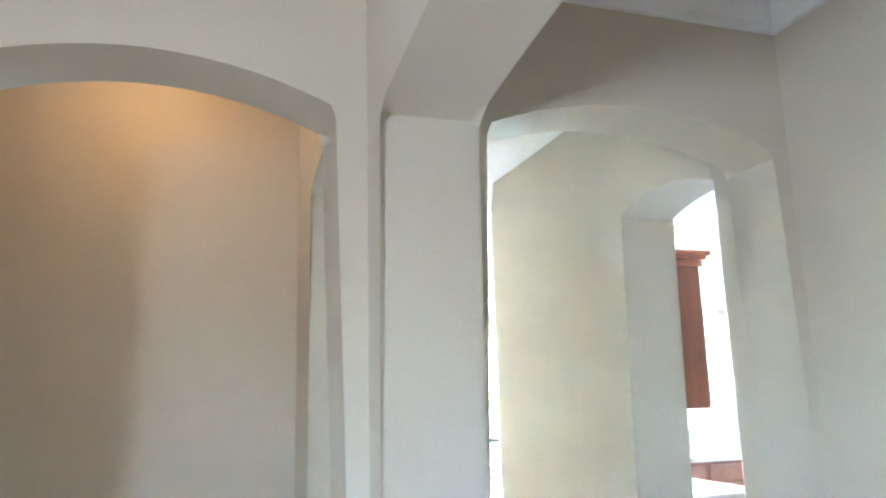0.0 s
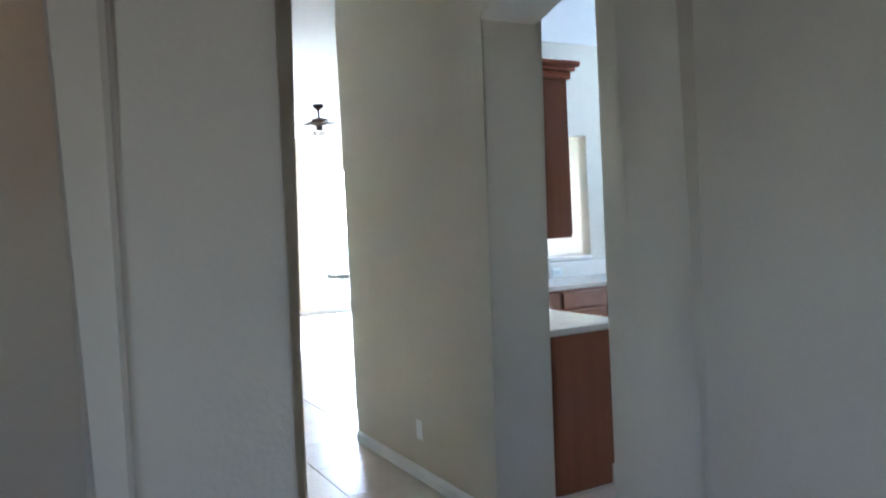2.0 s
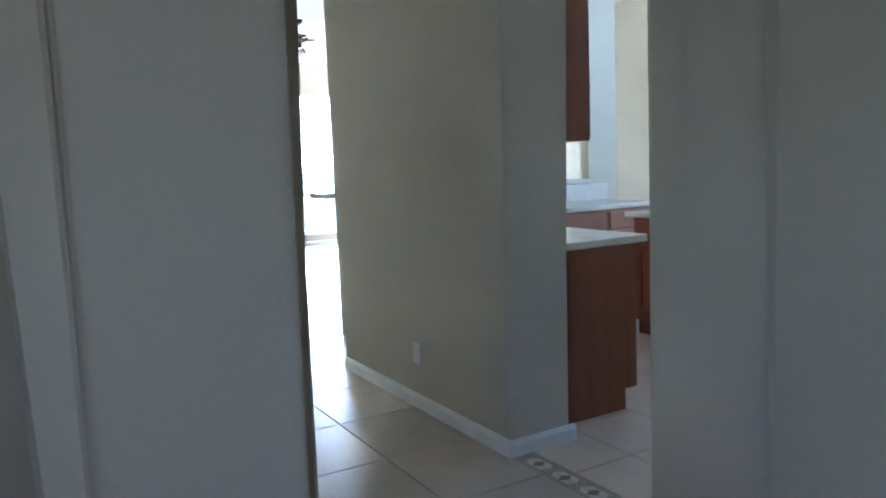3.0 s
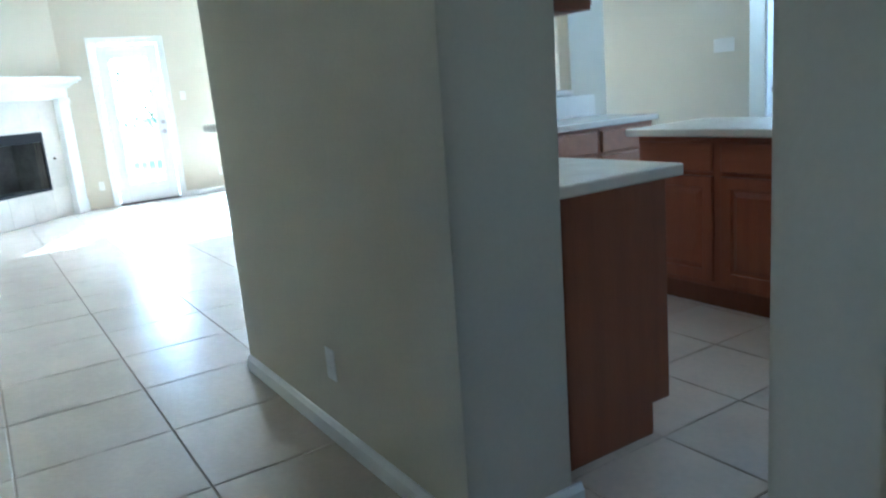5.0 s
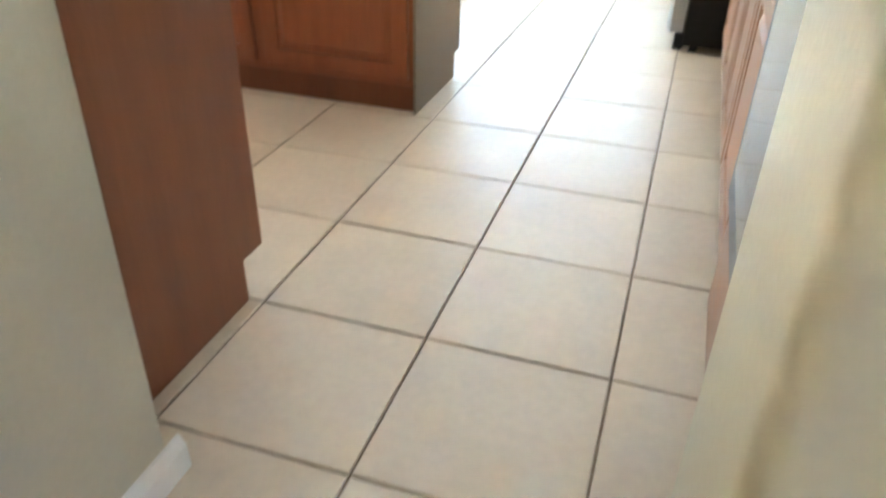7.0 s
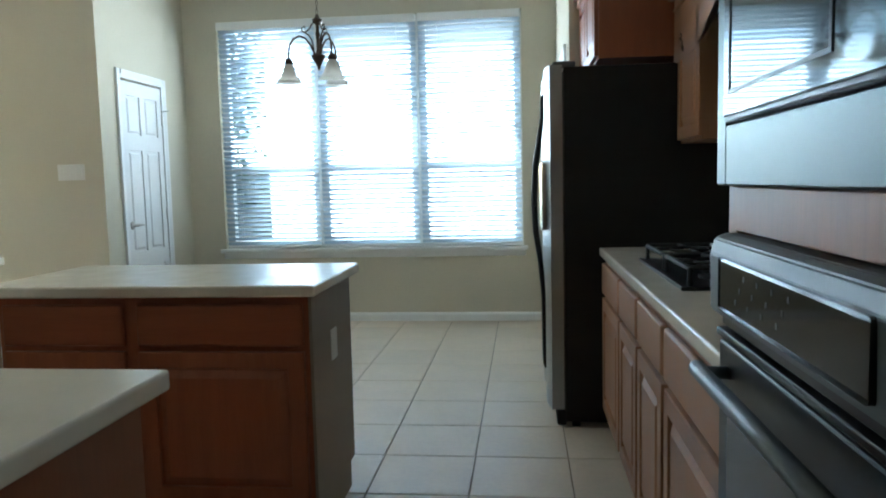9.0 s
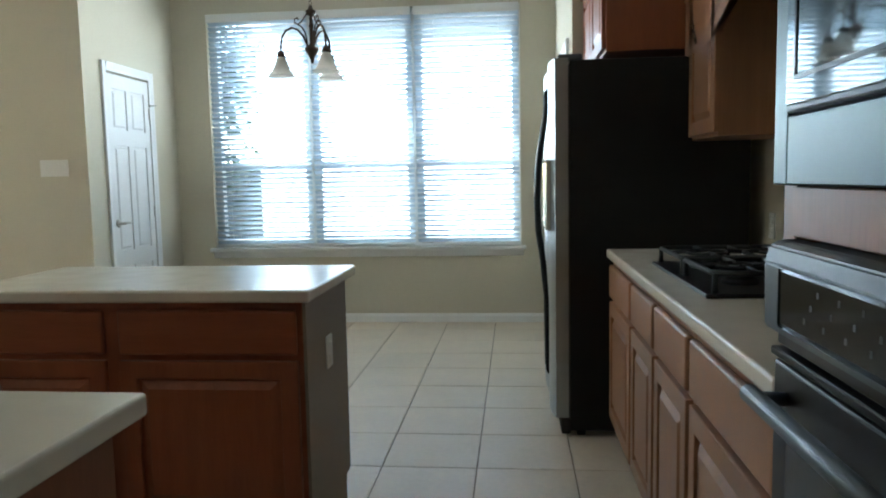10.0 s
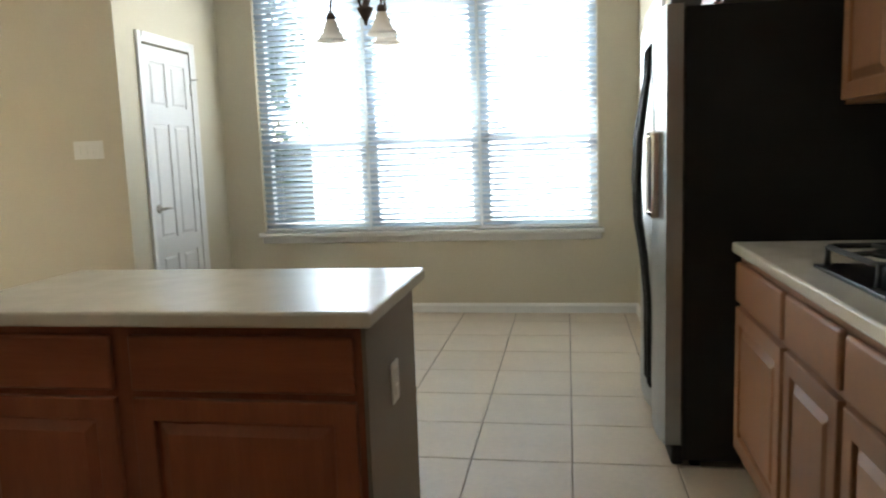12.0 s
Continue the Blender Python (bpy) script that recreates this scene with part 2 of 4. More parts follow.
def tube(bm, pts, r, steps=8):
    """A round bar along points; r is one radius or one for each point."""
    pts = [Vector(p) for p in pts]
    rings, up = [], Vector((0.123, 0.37, 0.92)).normalized()
    for i, p in enumerate(pts):
        d = (pts[min(i + 1, len(pts) - 1)] - pts[max(i - 1, 0)]).normalized()
        a = d.cross(up).normalized()
        b = d.cross(a)
        rr = r[i] if isinstance(r, (list, tuple)) else r
        rings.append([bm.verts.new(p + rr * (math.cos(2 * math.pi * k / steps) * a + math.sin(2 * math.pi * k / steps) * b)) for k in range(steps)])
    for a, b in zip(rings, rings[1:]):
        for k in range(steps):
            bm.faces.new((a[k], a[(k + 1) % steps], b[(k + 1) % steps], b[k]))
    bm.faces.new(rings[0])
    bm.faces.new(rings[-1][::-1])
    return bm

# ---------------------------------------------------------------- the shell
TOP = 3.2                      # ceilings of hall and kitchen, living room, foyer
LTOP, FTOP = 3.10, 3.07
YW, YK = -0.44, -0.09          # the hall side and the kitchen side of the arch wall
KX0, KX1 = -3.03, 1.30         # kitchen side walls
NY = NOOK_Y                      # breakfast nook window wall
AX0, AX1 = 0.72, 1.0           # foyer arch wall
JL, JR = -0.294, 0.515          # jambs of the kitchen archway

YR = -0.10                     # kitchen side of the wall beside the arch
bm = bmesh.new()
outl = [(-2.11, -0.02), (JL, -0.02), (JL, 2.463), *arc_points(JL, JR, 2.463, 0.08), (JR, 2.463), (JR, TOP), (-2.11, TOP)]
lo, hi, f0, f1 = prism(bm, outl, "y", YW, YK)
bead = [bm.edges.get((r[k], r[k + 1])) for r in (lo, hi) for k in range(1, len(outl) - 4)]
bmesh.ops.bevel(bm, geom=bead, offset=0.035, segments=4, profile=0.5, affect="EDGES")
bmesh.ops.triangulate(bm, faces=[f for f in bm.faces if len(f.verts) > 4])
hw = mesh_ob("wall_hall", bm, WALL)
for p in hw.data.polygons:
    p.use_smooth = True
hw.data.set_sharp_from_angle(angle=radians(40))
tagged(hw, "beige textured hall wall with an arched kitchen doorway", "wall", kind="structure")
bm = bmesh.new()
box(bm, JR, 6.2, YW, YR, -0.02, TOP - 0.001)
bead = [e for e in bm.edges if all(abs(v.co.x - JR) < 1e-5 for v in e.verts) and abs(e.verts[0].co.z - e.verts[1].co.z) > 1]
bmesh.ops.bevel(bm, geom=bead, offset=0.035, segments=5, profile=0.5, affect="EDGES")
hw = mesh_ob("wall_foyer_right", bm, WALL)
for p in hw.data.polygons:
    p.use_smooth = True
hw.data.set_sharp_from_angle(angle=radians(40))
tagged(hw, "beige textured wall from the foyer to the kitchen archway", "wall", kind="structure")
bm = bmesh.new()
prism(bm, [(-2.109, YW + 0.001), (-2.109, YK), (KX0, YK), (KX0, 0.02), (KX0 - 0.12, 0.02)], "z", -0.02, TOP)
tagged(mesh_ob("wall_corner", bm, WALL), "beige angled corner where the hall meets the living room", "wall", kind="structure")
arched_wall("wall_foyer_arch", "x", -4.6, YW, TOP, [(-3.52, -2.255, 2.42, 0.15), (-1.795, -0.485, 2.415, 0.14)], AX0, AX1, WALL,
            "beige foyer wall with two arched openings")
# out of view; the opening is added to admit the foyer's light
wall("wall_foyer_left", [(AX0, 3.75, -4.72, -4.6, -0.02, TOP), (4.65, 6.2, -4.72, -4.6, -0.02, TOP),
                         (3.75, 4.65, -4.72, -4.6, -0.02, 1.15), (3.75, 4.65, -4.72, -4.6, 2.05, TOP)], "plain beige foyer side wall with an added light opening")
wall("wall_foyer_back", [(6.2, 6.32, -4.72, YK, -0.02, TOP)], "plain beige wall behind the entry")
# pier and the beam that it carries
arched_wall("wall_foyer_divider", "y", AX1 - 0.01, 6.2, TOP, [(1.145, 4.0, 2.37, 0.12)], -2.187, -1.862, WALL,
            "beige plastered pier and low arch across the foyer", 0.036)
# vestibule behind the left arch
arched_wall("wall_vestibule_side", "y", -0.68, AX0 + 0.01, TOP, [(-0.12, 0.62, 2.45, 0.09)], -2.215, -2.09, WALL,
            "beige vestibule wall with an arched opening to the hall")
wall("wall_vestibule_back", [(-0.68, -0.55, -4.6, -2.1, -0.02, TOP)], "plain beige wall at the back of the vestibule")
wall("wall_vestibule_end", [(-0.68, AX0, -4.72, -4.6, -0.02, TOP)], "plain beige vestibule end wall")
# living room
wall("wall_living_left", [(-8.6, -0.56, -2.1, -1.98, -0.02, TOP)], "plain beige living room side wall")
LX = -9.75
LDY0, LDY1 = 0.295, 1.08        # patio door leaf
LWY0, LWY1, LWZ0, LWZ1 = 2.0, 4.6, 0.22, 2.58
wall("wall_living_far", [(LX - 0.14, LX, -2.1, LDY0 - 0.03, -0.02, TOP), (LX - 0.14, LX, LDY0 - 0.03, LDY1 + 0.03, 2.165, TOP),
                         (LX - 0.14, LX, LDY1 + 0.03, LWY0, -0.02, TOP), (LX - 0.14, LX, LWY0, LWY1, -0.02, LWZ0),
                         (LX - 0.14, LX, LWY0, LWY1, LWZ1, TOP), (LX - 0.14, LX, LWY1, 5.82, -0.02, TOP)],
     "beige living room wall with a patio door and a tall window")
wall("wall_living_side", [(LX, -4.62, 5.68, 5.82, -0.02, TOP)], "plain beige living room end wall")
# pass-through wall between kitchen and living room
PT0, PT1, PTZ0, PTZ1 = 0.75, 2.50, 1.068, 2.3
PX0 = KX0 - 0.12
wall("wall_pass_through", [(PX0, KX0, 0.021, PT0, -0.02, TOP), (PX0, KX0, PT1, 2.86, -0.02, TOP),
                           (PX0, KX0, PT0, PT1, -0.02, PTZ0), (PX0, KX0, PT0, PT1, PTZ1, TOP)],
     "beige half wall with a pass-through opening to the living room")
# nook
NRX = 0.52                     # wall beside the refrigerator
SY = 4.30                      # switch wall
DX = -2.777                     # pantry door wall
PD0, PD1 = 4.585, 5.207          # pantry door leaf
wall("wall_switch", [(-4.62, DX, SY, SY + 0.12, -0.02, TOP)], "beige partition wall beside the breakfast nook")
wall("wall_pantry", [(DX - 0.12, DX, SY + 0.12, PD0, -0.02, TOP), (DX - 0.12, DX, PD1, NY, -0.02, TOP), (DX - 0.12, DX, PD0, PD1, 2.07, TOP)],
     "beige nook wall with a white pantry door")
wall("wall_pantry_inner", [(-4.62, -4.5, SY + 0.12, NY, -0.02, TOP)], "plain beige pantry wall")
WX0, WX1, WZ0, WZ1 = -2.465, 0.228, 0.66, 2.68
wall("wall_window", [(-4.62, WX0, NY, NY + 0.16, -0.02, TOP), (WX1, 1.4, NY, NY + 0.16, -0.02, TOP),
                     (WX0, WX1, NY, NY + 0.16, -0.02, WZ0), (WX0, WX1, NY, NY + 0.16, WZ1, TOP)],
     "beige nook wall with a wide triple window")
wall("wall_nook_right", [(NRX, 0.63, 3.93, NY, -0.02, TOP), (0.63, KX1 + 0.14, 3.93, 4.05, -0.02, TOP)], "beige nook wall beside the refrigerator")
wall("wall_kitchen_right", [(KX1, KX1 + 0.14, YK, 3.93, -0.02, TOP)], "beige wall behind the cooktop counter")

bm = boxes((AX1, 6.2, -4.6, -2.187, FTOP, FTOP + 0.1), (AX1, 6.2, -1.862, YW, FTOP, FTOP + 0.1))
tagged(mesh_ob("ceiling_foyer", bm, CEIL_TAN), "tan foyer ceiling", "ceiling", kind="structure")
bm = boxes((-3.2, AX1, -4.7, 5.84, TOP + 0.002, TOP + 0.12), (AX1, 6.3, YW + 0.01, 5.84, TOP + 0.002, TOP + 0.12),
           (AX1, 6.3, -4.7, YW + 0.01, TOP + 0.002, TOP + 0.12))
prism(bm, [(-9.7, LTOP), (-3.2, TOP + 0.002), (-3.2, TOP + 0.12), (-9.7, TOP + 0.12)], "y", -4.7, 5.84)
tagged(mesh_ob("ceiling", bm, CEIL), "white textured ceiling", "ceiling", kind="structure")

# crown moulding of the foyer
CROWN = [(0, 0), (0.025, 0), (0.035, 0.03), (0.075, 0.075), (0.085, 0.105), (0.085, 0.12), (0, 0.12)]
bm = bmesh.new()
prism(bm, [(YW - u, FTOP - 0.12 + v) for u, v in CROWN], "x", AX1, 6.2)
prism(bm, [(AX1 + u, FTOP - 0.1205 + v) for u, v in CROWN], "y", -1.862, YW - 0.001)
tagged(mesh_ob("trim_crown", bm, TRIM), "white crown moulding round the foyer ceiling", "moulding", kind="structure")

# baseboards
BASE = [(0, 0), (0.016, 0), (0.016, 0.055), (0.010, 0.066), (0.006, 0.074), (0, 0.076)]


def baseboard(axis, a, b, wall_at, side, name="baseboard"):
    bm = bmesh.new()
    prism(bm, [(wall_at + side * u, v) for u, v in BASE], axis, a, b)
    return tagged(mesh_ob(name, bm, TRIM), "white painted baseboard with a moulded top", "baseboard", kind="structure")


baseboard("x", -2.11, JL + 0.016, YW, -1)
baseboard("y", YW, YK + 0.016, JL, 1)
baseboard("x", JR - 0.016, AX0, YW, -1)
baseboard("y", YW, YR + 0.016, JR, -1)
baseboard("x", DX, NRX, NY, -1)
baseboard("y", PD1 + 0.07, NY, DX, 1)
baseboard("y", 4.05, NY, NRX, -1)
baseboard("x", -4.5, DX, SY, -1)
baseboard("y", LDY1 + 0.1, LWY1 + 1.0, LX, 1)
baseboard("y", 0.03, 2.86, PX0, -1)
baseboard("x", -8.4, -0.56, -1.98, 1)
baseboard("y", -2.08, -1.78, AX0, -1)

# ---------------------------------------------------------------- windows and doors


def ring(bm, x0, x1, z0, z1, w, y0, y1, bevel=0.003):
    box(bm, x0, x0 + w, y0, y1, z0, z1, bevel)
    box(bm, x1 - w, x1, y0, y1, z0, z1, bevel)
    box(bm, x0 + w, x1 - w, y0, y1, z0, z0 + w, bevel)
    box(bm, x0 + w, x1 - w, y0, y1, z1 - w, z1, bevel)
    return bm


win = thing("window_1", "wide white triple window with closed lower sashes", "window", m=pose(0, NY, 0), kind="structure")
third = (WX1 - WX0) / 3
MID = 1.38
for i in range(3):
    a, b = WX0 + i * third, WX0 + (i + 1) * third
    fr = part("window_frame", ring(bmesh.new(), a, b, WZ0, WZ1, 0.07, 0.05, 0.13), TRIM, win)
    part("sash_rail", boxes((a + 0.07, b - 0.07, 0.06, 0.11, MID - 0.025, MID + 0.025), bevel=0.003), TRIM, fr)
    for z0, z1 in ((WZ0 + 0.07, MID - 0.025), (MID + 0.025, WZ1 - 0.07)):
        pane = part("pane", boxes((a + 0.07, b - 0.07, 0.088, 0.092, z0, z1)), GLASS, win)
        pane.visible_shadow = False
    part("insect_screen", boxes((a + 0.072, b - 0.072, 0.112, 0.1135, WZ0 + 0.07, MID - 0.026)), SCREEN, win, "dark fine-mesh insect screen")
part("window_sill", boxes((WX0 - 0.04, WX1 + 0.04, -0.05, 0.05, WZ0 - 0.03, WZ0 + 0.004), bevel=0.006, seg=2), TRIM, win)
part("apron", boxes((WX0 - 0.02, WX1 + 0.02, -0.012, 0.0, WZ0 - 0.085, WZ0 - 0.031), bevel=0.004), TRIM, win)

# horizontal blinds, one in each third, in front of the glass
SLATS = 45
slat_mesh = None
for i in range(3):
    a, b = WX0 + i * third + 0.012, WX0 + (i + 1) * third - 0.012
    bl = thing("window_blind", "white horizontal slat blind lowered over the window", "blind", "blinds of the nook window", pose((a + b) / 2, NY + 0.015, 0))
    w = (b - a) / 2
    part("headrail", boxes((-w, w, -0.03, 0.028, WZ1 - 0.055, WZ1 - 0.002), bevel=0.004), TRIM, bl)
    part("valance", boxes((-w - 0.004, w + 0.004, -0.045, -0.034, WZ1 - 0.075, WZ1 - 0.004), bevel=0.004), TRIM, bl)
    part("bottom_rail", boxes((-w, w, -0.025, 0.025, WZ0 + 0.012, WZ0 + 0.03), bevel=0.004), TRIM, bl)
    if slat_mesh is None:
        bm = bmesh.new()
        prof = [(-0.025, 0.0), (-0.012, 0.003), (0.0, 0.004), (0.012, 0.003), (0.025, 0.0), (0.012, 0.0005), (0, 0.0015), (-0.012, 0.0005)]
        lo = [bm.verts.new((-w, u, v)) for u, v in prof]
        hi = [bm.verts.new((w, u, v)) for u, v in prof]
        for k in range(8):
            bm.faces.new((lo[k], lo[(k + 1) % 8], hi[(k + 1) % 8], hi[k]))
        first = part("slat", bm, BLIND, bl)
        slat_mesh = first.data
    for k in range(SLATS):
        if i == 0 and k == 0:
            s = first
        else:
            s = new("slat", slat_mesh)
            s.parent = bl
        z = WZ0 + 0.05 + (WZ1 - WZ0 - 0.13) * k / (SLATS - 1)
        s.matrix_basis = pose(0, random.uniform(-0.001, 0.001), z, -32 + random.uniform(-2, 2), random.uniform(-0.12, 0.12), 0)
    for dx in (-w * 0.62, w * 0.62):
        part("ladder_cord", boxes((dx - 0.0012, dx + 0.0012, -0.028, -0.0262, WZ0 + 0.02, WZ1 - 0.05)), TRIM, bl)

# living room window, a tall one with a mullion
lw = thing("window_2", "tall bright living room window in a white frame", "window", m=pose(LX, 0, 0, 0, 0, 90), kind="structure")
for a, b in ((LWY0, (LWY0 + LWY1) / 2), ((LWY0 + LWY1) / 2, LWY1)):
    part("window_frame", ring(bmesh.new(), a, b, LWZ0, LWZ1, 0.04, 0.04, 0.11), TRIM, lw)
    part("sash_rail", boxes((a + 0.04, b - 0.04, 0.05, 0.1, 0.86, 0.93), bevel=0.003), TRIM, lw)
    pane = part("pane", boxes((a + 0.04, b - 0.04, 0.07, 0.074, LWZ0 + 0.04, LWZ1 - 0.04)), GLASS, lw)
    pane.visible_shadow = False
part("window_sill", boxes((LWY0 - 0.04, LWY1 + 0.04, -0.05, 0.04, LWZ0 - 0.03, LWZ0 + 0.003), bevel=0.006), TRIM, lw)


def casing(name, x0, x1, top, w=0.062, d=0.018):
    """Door casing in a local frame: the wall is at y = 0, the room on the -y side."""
    bm = bmesh.new()
    prof = [(0, 0), (w, 0), (w, -d), (w * 0.75, -d * 0.95), (w * 0.3, -d * 0.55), (0, -d * 0.5)]
    prism(bm, [(x0 - u, v) for u, v in prof], "z", 0.0, top + w)
    prism(bm, [(x1 + u, v) for u, v in prof], "z", 0.0, top + w)
    lo = [bm.verts.new((x0, v, top + u)) for u, v in prof]
    hi = [bm.verts.new((x1, v, top + u)) for u, v in prof]
    for k in range(6):
        bm.faces.new((lo[k], lo[(k + 1) % 6], hi[(k + 1) % 6], hi[k]))
    bm.faces.new(lo)
    bm.faces.new(hi[::-1])
    return bm


def lever(parent, x, z, side=1):
    bm = bmesh.new()
    lathe(bm, [(0.0, 0), (0.031, 0), (0.031, 0.006), (0.024, 0.012), (0.011, 0.016), (0.010, 0.045), (0.0, 0.047)], 16)
    bmesh.ops.rotate(bm, verts=bm.verts, cent=(0, 0, 0), matrix=Matrix.Rotation(radians(90), 3, "X"))
    tube(bm, [(0, -0.04, 0), (side * 0.04, -0.046, 0.002), (side * 0.085, -0.044, 0.0), (side * 0.11, -0.04, -0.004)], [0.010, 0.009, 0.008, 0.006])
    bmesh.ops.translate(bm, verts=bm.verts, vec=(x, 0, z))
    return part("door_handle", bm, NICKEL, parent, "satin nickel lever handle", True)


# pantry door: six panels, local x runs away from the kitchen
pd = thing("door_1", "white six-panel pantry door, closed, in white casing", "door", m=pose(DX, 0, 0, 0, 0, 90), kind="structure")
leaf = part("door_leaf", boxes((PD0 + 0.004, PD1 - 0.004, 0.010, 0.034, 0.012, 2.055)), TRIM, pd)
wd = PD1 - PD0
cols = [(PD0 + 0.075, PD0 + wd / 2 - 0.035), (PD0 + wd / 2 + 0.035, PD1 - 0.075)]
rows_z = [(0.17, 0.62), (0.74, 1.53), (1.65, 1.95)]
bm = bmesh.new()
xs = [PD0 + 0.004, cols[0][0], cols[0][1], cols[1][0], cols[1][1], PD1 - 0.004]
for k in (0, 2, 4):
    box(bm, xs[k], xs[k + 1], 0.0, 0.0105, 0.012, 2.055)
zs = [0.012, *[z for r in rows_z for z in r], 2.055]
for a, b in cols:
    for k in (0, 2, 4, 6):
        box(bm, a, b, 0.0, 0.0105, zs[k], zs[k + 1])
part("stiles_and_rails", bm, TRIM, leaf)
for a, b in cols:
    for z0, z1 in rows_z:
        bm = bmesh.new()
        box(bm, a + 0.014, b - 0.014, 0.002, 0.0108, z0 + 0.014, z1 - 0.014)
        top = [v for v in bm.verts if v.co.y < 0.005]
        for v in top:
            v.co.x += 0.016 if v.co.x < (a + b) / 2 else -0.016
            v.co.z += 0.016 if v.co.z < (z0 + z1) / 2 else -0.016
        part("panel", bm, TRIM, leaf)
part("casing", casing("casing", PD0, PD1, 2.072), TRIM, pd)
lever(pd, PD0 + 0.06, 0.95)
for z in (0.25, 1.02, 1.8):
    part("hinge", boxes((PD1 - 0.012, PD1 + 0.006, -0.008, 0.002, z - 0.045, z + 0.045), bevel=0.003), NICKEL, pd)
part("door_stop", tube(bmesh.new(), [(PD1 - 0.01, -0.005, 1.87), (PD1 + 0.01, -0.035, 1.872), (PD1 + 0.03, -0.05, 1.875)], 0.005), NICKEL, pd)

# patio door with one large light
ld = thing("door_2", "white glazed patio door, closed, bright with daylight", "door", m=pose(LX, 0, 0, 0, 0, 90), kind="structure")
bm = bmesh.new()
box(bm, LDY0, LDY0 + 0.13, 0.01, 0.055, 0.02, 2.145, 0.004)
box(bm, LDY1 - 0.13, LDY1, 0.01, 0.055, 0.02, 2.145, 0.004)
box(bm, LDY0 + 0.13, LDY1 - 0.13, 0.01, 0.055, 0.02, 0.26, 0.004)
box(bm, LDY0 + 0.13, LDY1 - 0.13, 0.01, 0.055, 1.98, 2.145, 0.004)
leaf = part("door_leaf", bm, TRIM, ld)
part("glazing_bead", ring(bmesh.new(), LDY0 + 0.125, LDY1 - 0.125, 0.255, 1.985, 0.025, -0.002, 0.012), TRIM, leaf)
pane = part("pane", boxes((LDY0 + 0.13, LDY1 - 0.13, 0.03, 0.034, 0.26, 1.98)), GLASS, ld)
pane.visible_shadow = False
part("casing", casing("casing", LDY0 - 0.02, LDY1 + 0.02, 2.165, 0.08), TRIM, ld)
part("threshold", boxes((LDY0 - 0.02, LDY1 + 0.02, -0.02, 0.13, 0.0, 0.022), bevel=0.004), BRONZE, ld)
lever(ld, LDY1 - 0.065, 0.95, -1)
bm = bmesh.new()
lathe(bm, [(0, 0), (0.03, 0), (0.03, 0.012), (0.02, 0.02), (0, 0.02)], 14)
bmesh.ops.rotate(bm, verts=bm.verts, cent=(0, 0, 0), matrix=Matrix.Rotation(radians(90), 3, "X"))
bmesh.ops.translate(bm, verts=bm.verts, vec=(LDY1 - 0.065, 0, 1.08))
part("deadbolt", bm, NICKEL, ld)

# side door casing behind the refrigerator, on the nook wall
sd = thing("door_3", "white door in white casing beside the refrigerator", "door", m=pose(NRX, 0, 0, 0, 0, -90), kind="structure")
part("casing", casing("casing", -5.05, -4.25, 2.04), TRIM, sd)
part("door_leaf", boxes((-5.05, -4.25, -0.006, -0.001, 0.01, 2.04)), TRIM, sd)

# ledge of the pass-through
tagged(mesh_ob("pass_through_ledge", boxes((PX0 - 0.26, KX0 + 0.03, PT0 + 0.002, PT1 - 0.002, PTZ0 + 0.001, PTZ0 + 0.046), (PX0 - 0.26, PX0 - 0.001, -0.15, PT0 + 0.02, PTZ0 + 0.001, PTZ0 + 0.046), bevel=0.012, seg=3), COUNTER),
       "off-white solid ledge on the pass-through wall", "ledge")


# ---------------------------------------------------------------- wall plates


def plate(name, label, m, gangs=1, kind="outlet", group=""):
    """A cover plate on a wall: local y points into the wall."""
    p = thing(name, label, kind, group, m)
    w = 0.07 + 0.046 * (gangs - 1)
    part("cover_plate", boxes((-w / 2, w / 2, -0.007, 0.0, -0.0575, 0.0575), bevel=0.003, seg=2), PLATE, p)
    for g in range(gangs):
        x = (g - (gangs - 1) / 2) * 0.046
        if kind == "outlet":
            for z in (-0.022, 0.022):
                part("socket", boxes((x - 0.0165, x + 0.0165, -0.0095, -0.006, z - 0.014, z + 0.014), bevel=0.004), PLATE, p)
        else:
            part("rocker", boxes((x - 0.016, x + 0.016, -0.011, -0.006, -0.033, 0.033), bevel=0.003), PLATE, p)
    return p


plate("wall_outlet", "white duplex outlet low on the beige hall wall", pose(-1.137, YW, 0.30))
plate("light_switch", "white four-gang light switch on the nook partition", pose(-3.024, SY, 1.362), 4, "switch")
plate("light_switch", "white light switch beside the patio door", pose(LX, 1.34, 1.42, 0, 0, 90), 1, "switch")
plate("wall_outlet", "white outlet low on the living room wall", pose(LX, 1.72, 0.3, 0, 0, 90))
plate("wall_outlet", "white outlet between fireplace and patio door", pose(LX, 0.08, 0.3, 0, 0, 90))

